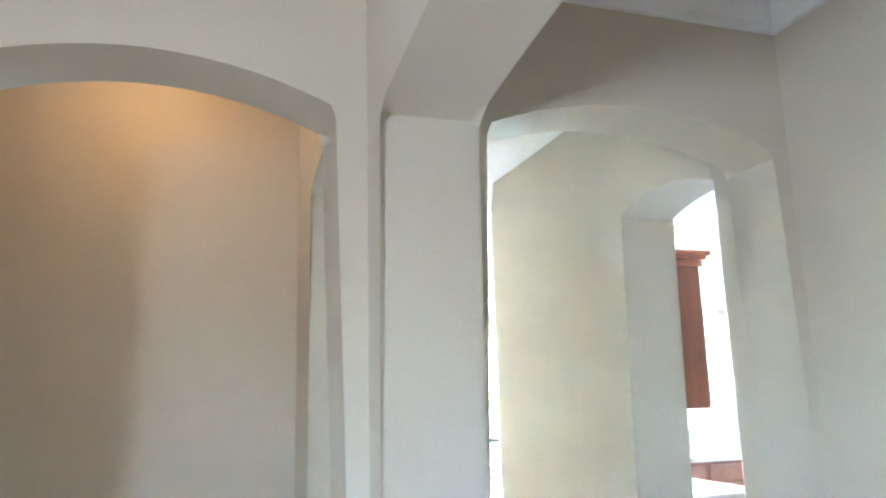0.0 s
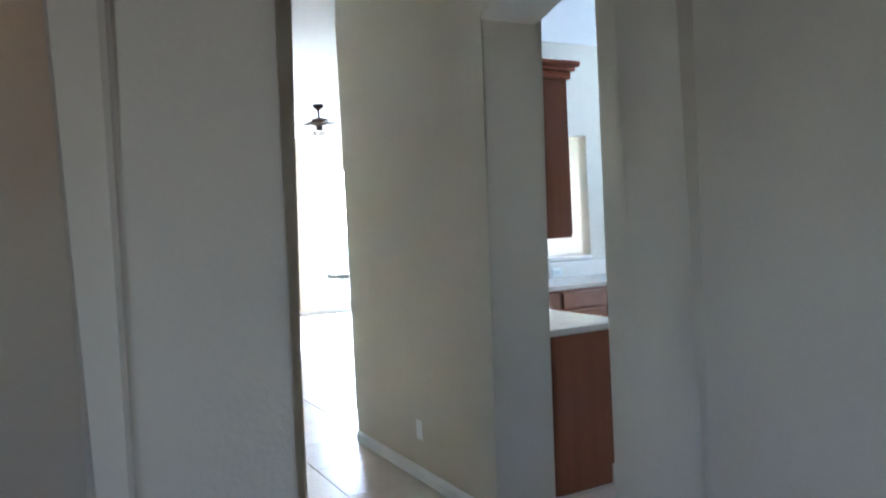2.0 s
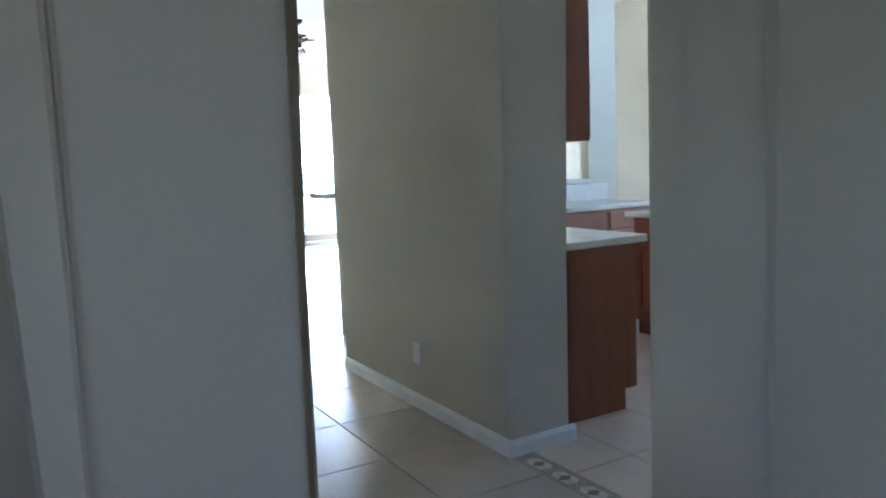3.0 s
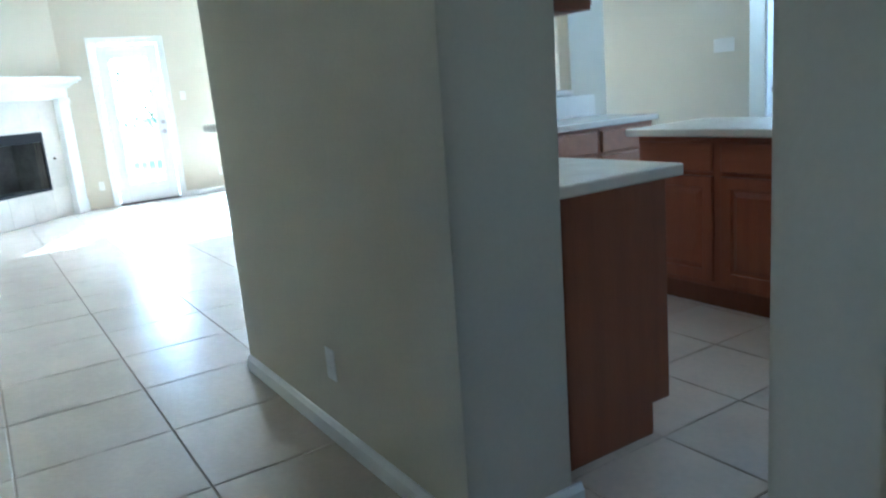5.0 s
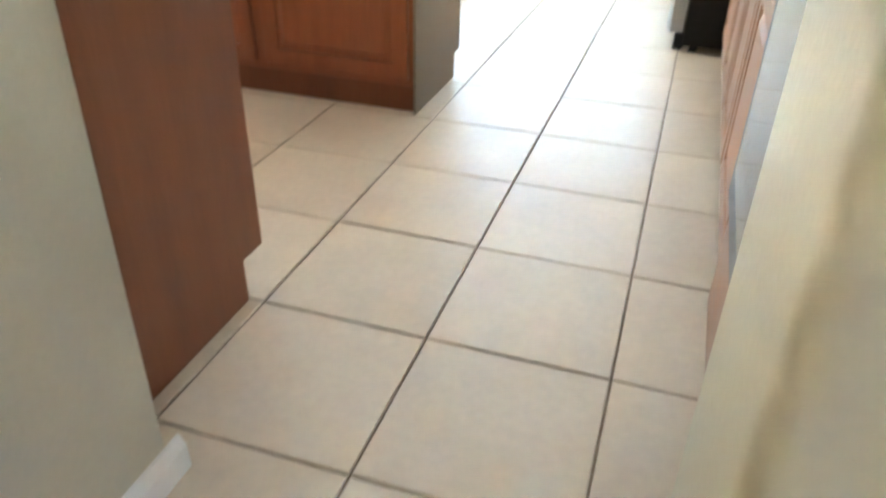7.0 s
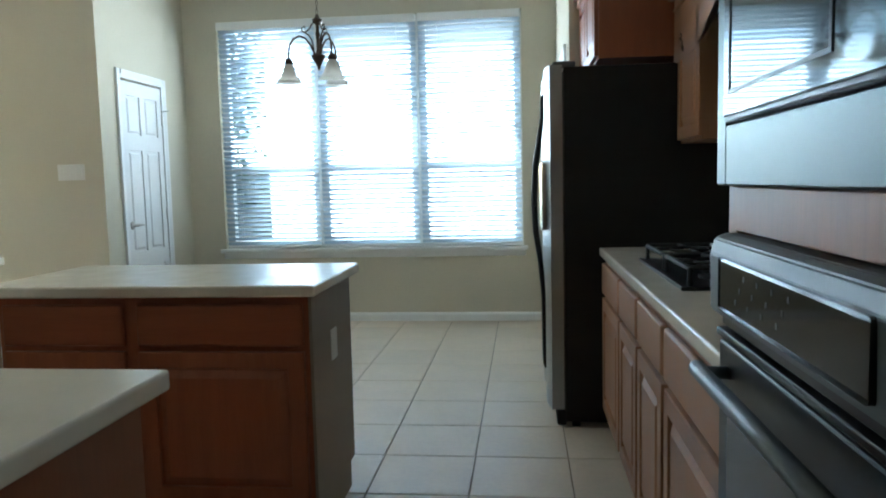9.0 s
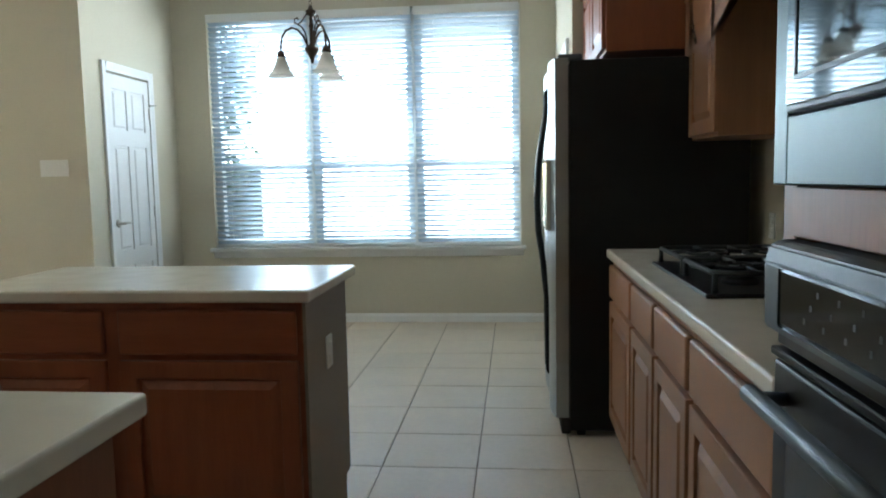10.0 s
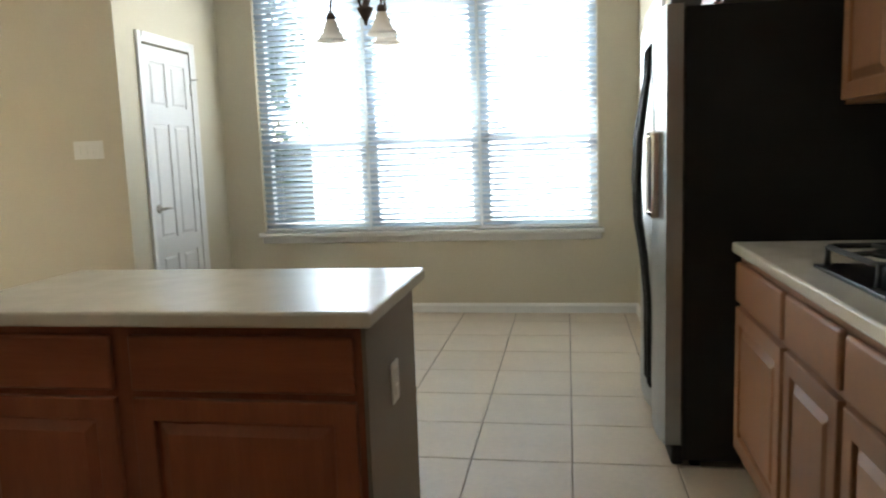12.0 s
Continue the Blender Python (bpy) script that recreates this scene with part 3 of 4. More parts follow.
# ---------------------------------------------------------------- cabinets


def raised_door(parent, x0, x1, z0, z1, y, stile_mat, rail_mat, name="door"):
    """A frame-and-raised-panel cabinet door whose back lies at y; the face looks to -y."""
    s = 0.058
    bm = bmesh.new()
    rings = []
    for yy in (y - 0.020, y):
        for k in (0.0, s):
            rings.append([bm.verts.new((a, yy, c)) for a, c in ((x0 + k, z0 + k), (x1 - k, z0 + k), (x1 - k, z1 - k), (x0 + k, z1 - k))])
    fo, fi, bo, bi = rings
    for k in range(4):
        n = (k + 1) % 4
        for a, b in ((fo, fi), (bi, bo), (bo, fo), (fi, bi)):
            bm.faces.new((a[k], a[n], b[n], b[k]))
    bmesh.ops.bevel(bm, geom=[e for e in bm.edges if all(v.co.y < y - 0.01 for v in e.verts) and len({v.co.x for v in e.verts} | {v.co.z for v in e.verts}) == 3],
                    offset=0.004, segments=2, profile=0.5, affect="EDGES")
    d = part(name, bm, stile_mat, parent)
    bm = bmesh.new()
    box(bm, x0 + s - 0.004, x1 - s + 0.004, y - 0.006, y - 0.002, z0 + s - 0.004, z1 - s + 0.004)
    r = bmesh.ops.create_cube(bm, size=1.0)
    cx, cz = (x0 + x1) / 2, (z0 + z1) / 2
    for v in r["verts"]:
        front = v.co.y < 0
        k = 0.034 if front else 0.008
        hw, hz = (x1 - x0) / 2 - s - k, (z1 - z0) / 2 - s - k
        v.co = Vector((cx + math.copysign(hw, v.co.x), y - 0.0195 if front else y - 0.0065, cz + math.copysign(hz, v.co.z)))
    part("raised_panel", bm, stile_mat, d)
    return d


def drawer_front(parent, x0, x1, z0, z1, y, material):
    bm = bmesh.new()
    box(bm, x0, x1, y - 0.022, y, z0, z1, 0.010, 4)
    return part("drawer_front", bm, material, parent)


def base_cabinet(label, m, w, fronts, sv, rv, depth=0.6, h=0.865, group="", side_mat=None, toe_mat=None, toe_in=True):
    """A floor cabinet: local x along the front, the face at y = 0, depth towards +y. fronts: rows of (x0, x1)."""
    c = thing("base_cabinet", label, "cabinet", group, m)
    bm = bmesh.new()
    box(bm, 0.001, w - 0.001, 0.0, depth, 0.105, h, 0.002)
    part("body", bm, sv, c)
    # recess shade painted in: kick board darker than the fronts
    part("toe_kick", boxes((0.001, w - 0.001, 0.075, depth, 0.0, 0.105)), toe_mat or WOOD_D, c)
    for a, b in fronts:
        drawer_front(c, a, b, 0.692, 0.838, 0.0, rv)
        raised_door(c, a, b, 0.135, 0.672, 0.0, sv, rv)
    return c


# right-hand run along the cooktop counter: the face looks towards -x
CF = 0.615
splits = [0.655, 1.28, 1.735, 2.19, 2.80]
for i, (y0, y1) in enumerate(zip(splits, splits[1:])):
    base_cabinet("sheen-lightened base cabinet with a drawer above a raised-panel door", pose(CF, y1, 0, 0, 0, -90), y1 - y0,
                 [(0.018, y1 - y0 - 0.018)], WOOD_L, WOOD_LH, KX1 - CF - 0.004, group="cabinets under the cooktop counter")
bm = boxes((0.585, KX1 - 0.003, 0.656, 2.81, 0.867, 0.907), bevel=0.008, seg=3)
tagged(mesh_ob("countertop", bm, COUNTER), "off-white solid countertop that holds the gas cooktop", "countertop")

# hall-side run: the face looks towards +y
PX = -0.455
for i, (x0, x1) in enumerate([(PX, -1.07), (-1.07, -1.72), (-1.72, -2.40)]):
    w = x0 - x1
    c = base_cabinet("cherry-stained base cabinet with plain end panel beside the archway", pose(x0, 0.49, 0, 0, 0, 180), w, [(0.02, w - 0.02)],
                     WOOD_V, WOOD_H, 0.49 - YK - 0.004, group="cabinets on the hall-side run")
    if i == 0:
        bm = bmesh.new()
        prism(bm, [(YK + 0.004, 0.0), (0.405, 0.0), (0.405, 0.112), (0.49, 0.112), (0.49, 0.866), (YK + 0.004, 0.866)], "x", PX, PX + 0.006)
        bmesh.ops.transform(bm, matrix=pose(PX, 0.49, 0, 0, 0, 180).inverted(), verts=bm.verts)
        part("end_panel", bm, WOOD_D, c, "dark cherry-stained end panel")
# pass-through side run: the face looks towards +x
for y0, y1 in [(0.56, 1.10), (1.10, 1.63), (1.63, 2.16), (2.16, 2.69)]:
    base_cabinet("cherry-stained base cabinet under the pass-through", pose(-2.43, y0, 0, 0, 0, 90), y1 - y0, [(0.02, y1 - y0 - 0.02)],
                 WOOD_L, WOOD_LH, 0.6, group="cabinets under the pass-through")
bm = bmesh.new()
lo, hi, f0, f1 = prism(bm, [(PX + 0.035, YK + 0.004), (PX + 0.035, 0.55), (-2.39, 0.55), (-2.39, 2.72), (KX0 + 0.003, 2.72), (KX0 + 0.003, YK + 0.004)],
                       "z", 0.867, 0.907)
bmesh.ops.bevel(bm, geom=[e for e in bm.edges], offset=0.008, segments=3, profile=0.5, affect="EDGES")
tagged(mesh_ob("countertop", bm, COUNTER), "off-white solid countertop turning the kitchen corner", "countertop")
bm = boxes((KX0 + 0.002, KX0 + 0.022, 0.1, 2.72, 0.9075, 1.066), bevel=0.004)
tagged(mesh_ob("backsplash", bm, COUNTER), "pale backsplash under the pass-through ledge", "backsplash")
plate("wall_outlet", "white outlet in the backsplash under the pass-through", pose(KX0 + 0.022, 2.05, 0.968, 0, 0, 90) @ pose(0, 0, 0, 0, 90, 0))


def wall_cabinet(label, m, w, z0, z1, depth, doors, sv, rv, crown=True, group=""):
    c = thing("wall_cabinet", label, "cabinet", group, m)
    bm = bmesh.new()
    box(bm, 0, w, 0, depth, z0, z1, 0.002)
    part("body", bm, sv, c)
    for a, b in doors:
        raised_door(c, a, b, z0 + 0.015, z1 - 0.02, 0.0, sv, rv)
    if crown:
        bm = bmesh.new()
        for k, (g, za, zb) in enumerate(((0.012, -0.02, 0.02), (0.03, 0.02, 0.045), (0.05, 0.045, 0.07))):
            box(bm, -g, w + g, -g - 0.02, depth, z1 + za, z1 + zb, 0.004)
        part("crown", bm, rv, c)
    return c


# over the hall-side run
wall_cabinet("dark cherry wall cabinet with a crown over the hall-side counter", pose(PX - 0.005, 0.205, 0, 0, 0, 180), 0.62, 1.388, 2.262, 0.205 - YK - 0.003,
             [(0.015, 0.605)], WOOD_D, WOOD_H, group="wall cabinets")
# on the cooktop side, between hood and refrigerator
wall_cabinet("sheen-lightened wall cabinet beside the range hood", pose(0.965, 2.845, 0, 0, 0, -90), 0.42, 1.385, 2.28, KX1 - 0.965 - 0.003,
             [(0.012, 0.428)], WOOD_L, WOOD_LH, group="wall cabinets")
# over the refrigerator
wall_cabinet("cherry-toned cabinet above the refrigerator with two doors", pose(0.60, 3.92, 0, 0, 0, -90), 0.96, 1.81, 2.28, KX1 - 0.60 - 0.003,
             [(0.015, 0.475), (0.485, 0.945)], WOOD_V, WOOD_LH, group="wall cabinets")
# near side of the hood, above the microwave line
wall_cabinet("sheen-lightened wall cabinet between hood and oven tower", pose(1.0, 0.98, 0, 0, 0, -90), 0.32, 1.38, 2.28, KX1 - 1.0 - 0.003,
             [(0.012, 0.308)], WOOD_L, WOOD_LH, group="wall cabinets")

# arched wooden hood between the two wall cabinets
hood = thing("range_hood", "sheen-lightened wooden range hood with an arched carved valance", "range hood", m=pose(0, 0, 0))
ya, yb = 0.99, 2.91
pa, pb = 1.12, 2.46            # ends of the arch
bm = bmesh.new()
outl = [(ya, 1.76), (pa, 1.76), *[(pa + (pb - pa) * i / 24, 1.76 + 0.17 * math.sin(math.pi * i / 24) ** 0.8) for i in range(1, 24)], (pb, 1.76), (yb, 1.76),
        (yb, 2.06), (ya, 2.06)]
prism(bm, outl, "x", 0.945, 0.972)
bmesh.ops.triangulate(bm, faces=[f for f in bm.faces if len(f.verts) > 4])
part("valance", bm, WOOD_LH, hood)
part("panel", boxes((0.98, 0.998, 1.0, 2.47, 2.0, 2.34), bevel=0.003), WOOD_L, hood)
part("liner", boxes((1.0, KX1 - 0.004, 1.0, 2.47, 1.95, 1.98)), STEEL_D, hood)
part("mantel", boxes((0.915, 0.999, ya - 0.02, yb + 0.01, 2.05, 2.085), bevel=0.006, seg=2), WOOD_LH, hood)
part("bead", boxes((0.937, 0.946, ya, yb, 2.0, 2.012), bevel=0.003), WOOD_LH, hood)
for y in (2.72, 1.03):
    for k in range(3):
        bm = bmesh.new()
        pts = [(0.943, y + 0.02 * k + 0.014 * math.cos(a * 0.7 + k), 1.80 + 0.03 * k + 0.014 * math.sin(a * 0.7 + k)) for a in range(0, 7)]
        tube(bm, pts, 0.0035, 6)
        part("carved_scroll", bm, WOOD_DK, hood)

# island
isl = thing("kitchen_island", "cherry-stained kitchen island with drawers, doors and painted end", "island", m=pose(0, 0, 0))
IX0, IX1, IY0, IY1 = -1.63, -0.487, 1.672, 2.215
part("body", boxes((IX0, IX1 - 0.012, IY0, IY1 - 0.012, 0.105, 0.866), bevel=0.002), WOOD_V, isl)
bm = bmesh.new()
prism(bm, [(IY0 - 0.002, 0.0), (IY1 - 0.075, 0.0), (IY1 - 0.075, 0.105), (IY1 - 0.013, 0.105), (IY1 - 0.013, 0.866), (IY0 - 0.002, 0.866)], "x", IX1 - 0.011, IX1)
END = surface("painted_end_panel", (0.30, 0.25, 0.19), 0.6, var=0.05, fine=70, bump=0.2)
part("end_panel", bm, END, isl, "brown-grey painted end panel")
part("back_panel", boxes((IX0, IX1 - 0.001, IY1 - 0.011, IY1, 0.105, 0.866), bevel=0.002), WOOD_DK, isl)
# darker than the island's wood, for the shade under the doors
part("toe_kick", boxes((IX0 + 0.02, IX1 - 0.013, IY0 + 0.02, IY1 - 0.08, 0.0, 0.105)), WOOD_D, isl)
for a, b in ((-1.105, -0.515), (-1.605, -1.155)):
    drawer_front(isl, a, b, 0.692, 0.838, IY0, WOOD_H)
    raised_door(isl, a, b, 0.135, 0.672, IY0, WOOD_V, WOOD_H)
bm = boxes((IX0 - 0.04, IX1 + 0.03, IY0 - 0.06, IY1 + 0.06, 0.867, 0.907), bevel=0.009, seg=3)
tagged(mesh_ob("countertop", bm, COUNTER), "glossy off-white solid countertop of the island", "countertop")
plate("wall_outlet", "white outlet on the painted end of the island", pose(IX1, 1.93, 0.642, 0, 0, 90) @ pose(0, 0, 0), 1)
for y in (2.54, 2.78):
    plate("wall_outlet", "pale outlet on the wall above the cooktop counter", pose(KX1, y, 1.005, 0, 0, -90), group="outlets above the cooktop counter")

# ---------------------------------------------------------------- appliances
# oven tower: the face looks towards -x; local x runs along -y of the room
TY0, TY1 = YR + 0.004, 0.652
TW = TY1 - TY0
OW = TW - 0.06                  # width of the built-in ovens
TM = pose(0.60, TY1, 0, 0, 0, -90)
tower = thing("oven_cabinet", "tall sheen-lightened cabinet that houses oven and microwave", "cabinet", m=TM)
bm = boxes((0, 0.018, 0.0, 0.62, 0.105, 2.36), (TW - 0.018, TW, 0.0, 0.62, 0.105, 2.36), (0.018, TW - 0.018, 0.0, 0.62, 2.1, 2.36),
           (0.018, TW - 0.018, 0.0, 0.62, 0.105, 0.33), (0.018, TW - 0.018, 0.0, 0.62, 1.145, 1.21), (0.018, TW - 0.018, 0.58, 0.62, 0.33, 2.1))
part("carcass", bm, WOOD_L, tower)
part("face_frame", boxes((0.0, 0.052, -0.006, 0.0, 0.105, 2.36), (TW - 0.009, TW, -0.006, 0.0, 0.105, 2.36), bevel=0.001), WOOD_L, tower)
# near black: shade below the tower put into the board's colour
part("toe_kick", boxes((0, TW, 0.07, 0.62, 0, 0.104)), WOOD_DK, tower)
part("filler_panel", boxes((0.053, TW - 0.053, -0.012, -0.001, 1.142, 1.217), bevel=0.002), WOOD_L, tower)
drawer_front(tower, 0.056, TW - 0.056, 0.12, 0.335, 0.0, WOOD_LH)
raised_door(tower, 0.056, TW / 2 - 0.003, 1.98, 2.34, 0.0, WOOD_L, WOOD_LH)
raised_door(tower, TW / 2 + 0.003, TW - 0.056, 1.98, 2.34, 0.0, WOOD_L, WOOD_LH)

oven = thing("wall_oven", "dark grey built-in wall oven with a round bar handle", "oven", m=TM @ pose(0.05, 0, 0.035))
part("body", boxes((0.03, OW - 0.03, 0.0, 0.56, 0.36, 1.1)), STEEL_D, oven)
bm = bmesh.new()
prof = [(-0.035, 0.965), (-0.05, 0.972), (-0.052, 1.07), (-0.045, 1.095), (-0.03, 1.103), (-0.001, 1.103), (-0.001, 0.965)]
prism(bm, prof, "x", 0.004, OW - 0.004)
bmesh.ops.bevel(bm, geom=bm.edges[:], offset=0.003, segments=2, affect="EDGES")
cp = part("control_panel", bm, STEEL_D, oven)
part("display", boxes((0.08, OW - 0.08, -0.0555, -0.0515, 0.985, 1.07), bevel=0.006, seg=2), DARKGLASS, cp)
MARK = surface("panel_print", (0.09, 0.095, 0.09), 0.5, var=0.02, bump=0)
for k in range(12):
    x = 0.17 + 0.02 * k
    z = 1.006 + 0.02 * (k % 3)
    part("button_mark", boxes((x, x + 0.006, -0.0561, -0.0556, z, z + 0.008)), MARK, cp)
part("vent", boxes((0.006, OW - 0.006, -0.03, -0.001, 0.945, 0.963), (0.006, OW - 0.006, -0.04, -0.001, 0.928, 0.941), bevel=0.002), BLACK_GLOSS, oven)
door = part("oven_door", boxes((0.006, OW - 0.006, -0.035, -0.001, 0.35, 0.922), bevel=0.006, seg=2), BLACK_GLOSS, oven)
part("door_glass", boxes((0.07, OW - 0.07, -0.0385, -0.0345, 0.42, 0.83), bevel=0.003), DARKGLASS, door)
bm = bmesh.new()
tube(bm, [(0.03, -0.078, 0.872), (OW - 0.03, -0.078, 0.872)], 0.0145, 14)
for x in (0.06, OW - 0.06):
    tube(bm, [(x, -0.036, 0.872), (x, -0.078, 0.872)], 0.011, 10)
part("handle", bm, STEEL_D, door, "round dark bar handle", True)

mw = thing("microwave_oven", "steel-framed built-in microwave with mirrored glass door", "microwave", m=TM @ pose(0.05, 0, 0.018))
part("body", boxes((0.03, OW - 0.03, 0.0, 0.5, 1.2, 1.95)), STEEL_D, mw)
bm = boxes((0.004, 0.058, -0.042, -0.001, 1.202, 1.95), (OW - 0.05, OW - 0.004, -0.042, -0.001, 1.202, 1.95),
           (0.058, OW - 0.05, -0.042, -0.001, 1.202, 1.30), (0.058, OW - 0.05, -0.042, -0.001, 1.86, 1.95), bevel=0.003)
part("trim_frame", bm, STEEL_MW, mw)
md = part("door", boxes((0.06, OW - 0.052, -0.046, -0.003, 1.302, 1.858), bevel=0.004, seg=2), BLACK_GLOSS, mw)
part("door_glass", boxes((0.068, OW - 0.06, -0.0495, -0.0462, 1.312, 1.848), bevel=0.002), MIRRORGLASS, md)
bm = ring(bmesh.new(), 0.10, OW - 0.2, 1.345, 1.81, 0.006, -0.0512, -0.0496, 0.0)
part("window_border", bm, BLACK_GLOSS, md)

# side-by-side refrigerator: doors look towards -x
FY0, FY1 = 2.87, 3.78
fr = thing("refrigerator", "stainless side-by-side refrigerator with black sides and bowed handles", "refrigerator", m=pose(0, 0, 0))
part("case", boxes((0.428, KX1 - 0.07, FY0 + 0.004, FY1 - 0.004, 0.03, 1.765), bevel=0.006, seg=2), BLACK, fr, "black textured case")
part("base_grille", boxes((0.385, 0.43, FY0 + 0.01, FY1 - 0.01, 0.012, 0.085), bevel=0.006), BLACK, fr)
for x in (0.46, 1.1):
    for y in (FY0 + 0.03, FY1 - 0.07):
        part("foot", boxes((x, x + 0.04, y, y + 0.04, 0, 0.03), bevel=0.003), BLACK, fr)
for a, b in ((FY0, FY0 + 0.40), (FY0 + 0.408, FY1)):
    bm = bmesh.new()
    n = 8
    outl = [(0.420, a + 0.004), (0.420, b - 0.004)] + [(0.360 - 0.022 * math.sin(math.pi * k / n) ** 0.6, b - 0.002 - (b - a - 0.004) * k / n) for k in range(n + 1)]
    prism(bm, outl, "z", 0.095, 1.775)
    d = part("door", bm, STEEL, fr)
    for p in d.data.polygons:
        p.use_smooth = True
    d.data.set_sharp_from_angle(angle=radians(50))
    y = a + 0.345 if a == FY0 else a + 0.055
    bm = bmesh.new()
    tube(bm, [(0.344, y, 0.22), (0.335, y, 0.24), (0.333, y, 0.6), (0.317, y, 0.8), (0.295, y, 0.95), (0.287, y, 1.12), (0.295, y, 1.30), (0.317, y, 1.45),
              (0.333, y, 1.56), (0.335, y, 1.66), (0.344, y, 1.68)], [0.008, 0.010, 0.011, 0.014, 0.016, 0.016, 0.016, 0.014, 0.011, 0.010, 0.008], 10)
    part("handle", bm, BLACK_GLOSS, d, "bowed black handle", True)
dy = FY0 + 0.18
bm = ring(bmesh.new(), -0.11, 0.11, 0.98, 1.32, 0.02, -0.024, 0.01, 0.008)
bmesh.ops.transform(bm, matrix=pose(0.338, dy, 0, 0, 0, -90), verts=bm.verts)
part("dispenser_frame", bm, CHROME, fr, "polished chrome dispenser surround")
part("dispenser_recess", boxes((0.334, 0.341, dy - 0.092, dy + 0.092, 1.0, 1.3)), BLACK_GLOSS, fr)
for a in (FY0 + 0.05, FY1 - 0.05):
    part("hinge_cover", boxes((0.375, 0.485, a - 0.03, a + 0.03, 1.766, 1.795), bevel=0.008, seg=2), STEEL_D, fr)

# gas cooktop
CX0, CX1, CY0, CY1 = 0.675, 1.185, 1.43, 2.20
ck = thing("gas_cooktop", "black gas cooktop with cast-iron grates set in the counter", "cooktop", m=pose(0, 0, 0))
part("pan", boxes((CX0, CX1, CY0, CY1, 0.9075, 0.920), bevel=0.004, seg=2), BLACK_GLOSS, ck)
for i, (bx, by) in enumerate([(0.82, 1.625), (1.06, 1.625), (0.82, 2.005), (1.06, 2.005)]):
    bm = bmesh.new()
    lathe(bm, [(0.0, 0.920), (0.052, 0.920), (0.052, 0.930), (0.040, 0.936), (0.040, 0.945), (0.03, 0.95), (0.0, 0.95)], 18, (bx, by))
    part("burner", bm, IRON, ck, smooth=False)


def rounded(x0, x1, y0, y1, r, z, steps=5):
    pts = []
    for cx, cy, a0 in ((x1 - r, y1 - r, 0), (x0 + r, y1 - r, 90), (x0 + r, y0 + r, 180), (x1 - r, y0 + r, 270)):
        pts += [(cx + r * math.cos(radians(a0 + 90 * k / steps)), cy + r * math.sin(radians(a0 + 90 * k / steps)), z) for k in range(steps + 1)]
    return pts + pts[:1]


GZ = 0.972
for y0, y1 in ((CY0 + 0.02, 1.80), (1.83, CY1 - 0.02)):
    x0, x1, ym = CX0 + 0.025, CX1 - 0.03, (y0 + y1) / 2
    bm = bmesh.new()
    tube(bm, rounded(x0, x1, y0, y1, 0.03, GZ), 0.008, 6)
    tube(bm, [(0.94, y0, GZ), (0.94, y1, GZ)], 0.007, 6)
    for bx in (0.82, 1.06):
        tube(bm, [(bx + 0.066 * math.cos(radians(a)), ym + 0.066 * math.sin(radians(a)), GZ) for a in range(0, 361, 30)], 0.006, 6)
        for a in (0, 90, 180, 270):
            ca, sa = round(math.cos(radians(a))), round(math.sin(radians(a)))
            reach = 0.12 if ca else (y1 - y0) / 2
            tube(bm, [(bx + ca * reach, ym + sa * reach, GZ), (bx + ca * 0.08, ym + sa * 0.08, GZ + 0.003), (bx + ca * 0.034, ym + sa * 0.034, GZ + 0.003)], [0.007, 0.007, 0.005], 6)
    gr = part("grate", bm, IRON, ck, smooth=True)
    for xx in (x0 + 0.004, 0.94, x1 - 0.004):
        for yy in (y0 + 0.004, y1 - 0.004):
            part("grate_foot", tube(bmesh.new(), [(xx, yy, GZ), (xx, yy, 0.948), (xx, yy, 0.9195)], [0.0085, 0.007, 0.009], 6), IRON, gr, smooth=True)
for k in range(4):
    bm = bmesh.new()
    lathe(bm, [(0.0, 0.920), (0.022, 0.920), (0.020, 0.938), (0.016, 0.942), (0.0, 0.942)], 14, (0.94, 1.62 + 0.115 * k))
    part("knob", bm, BLACK_GLOSS, ck)

# ---------------------------------------------------------------- nook chandelier
CHX, CHY = -1.13, 4.2
ch = thing("chandelier", "bronze scroll-arm chandelier with three alabaster bell shades", "chandelier", m=pose(CHX, CHY, 0))
bm = bmesh.new()
lathe(bm, [(0.0, 2.0), (0.008, 2.005), (0.014, 2.03), (0.030, 2.06), (0.044, 2.085), (0.046, 2.10), (0.022, 2.11), (0.012, 2.13), (0.012, 2.22), (0.016, 2.24),
           (0.011, 2.26), (0.011, 2.30), (0.03, 2.315), (0.034, 2.335), (0.018, 2.345), (0.01, 2.37), (0.0, 2.372)], 16)
part("column", bm, BRONZE, ch, smooth=True)
bm = bmesh.new()
lathe(bm, [(0.0, TOP), (0.06, TOP), (0.058, TOP - 0.02), (0.02, TOP - 0.035), (0.0, TOP - 0.035)], 18)
part("canopy", bm, BRONZE, ch, smooth=True)
for k in range(28):
    z = 2.385 + (TOP - 0.05 - 2.385) * k / 27
    bm = bmesh.new()
    a0 = 90 * (k % 2)
    pts = [(0.008 * math.cos(t) * math.cos(radians(a0)), 0.008 * math.cos(t) * math.sin(radians(a0)), z + 0.016 * math.sin(t)) for t in [i * math.pi / 4 for i in range(9)]]
    tube(bm, pts, 0.002, 5)
    part("chain_link", bm, BRONZE, ch)
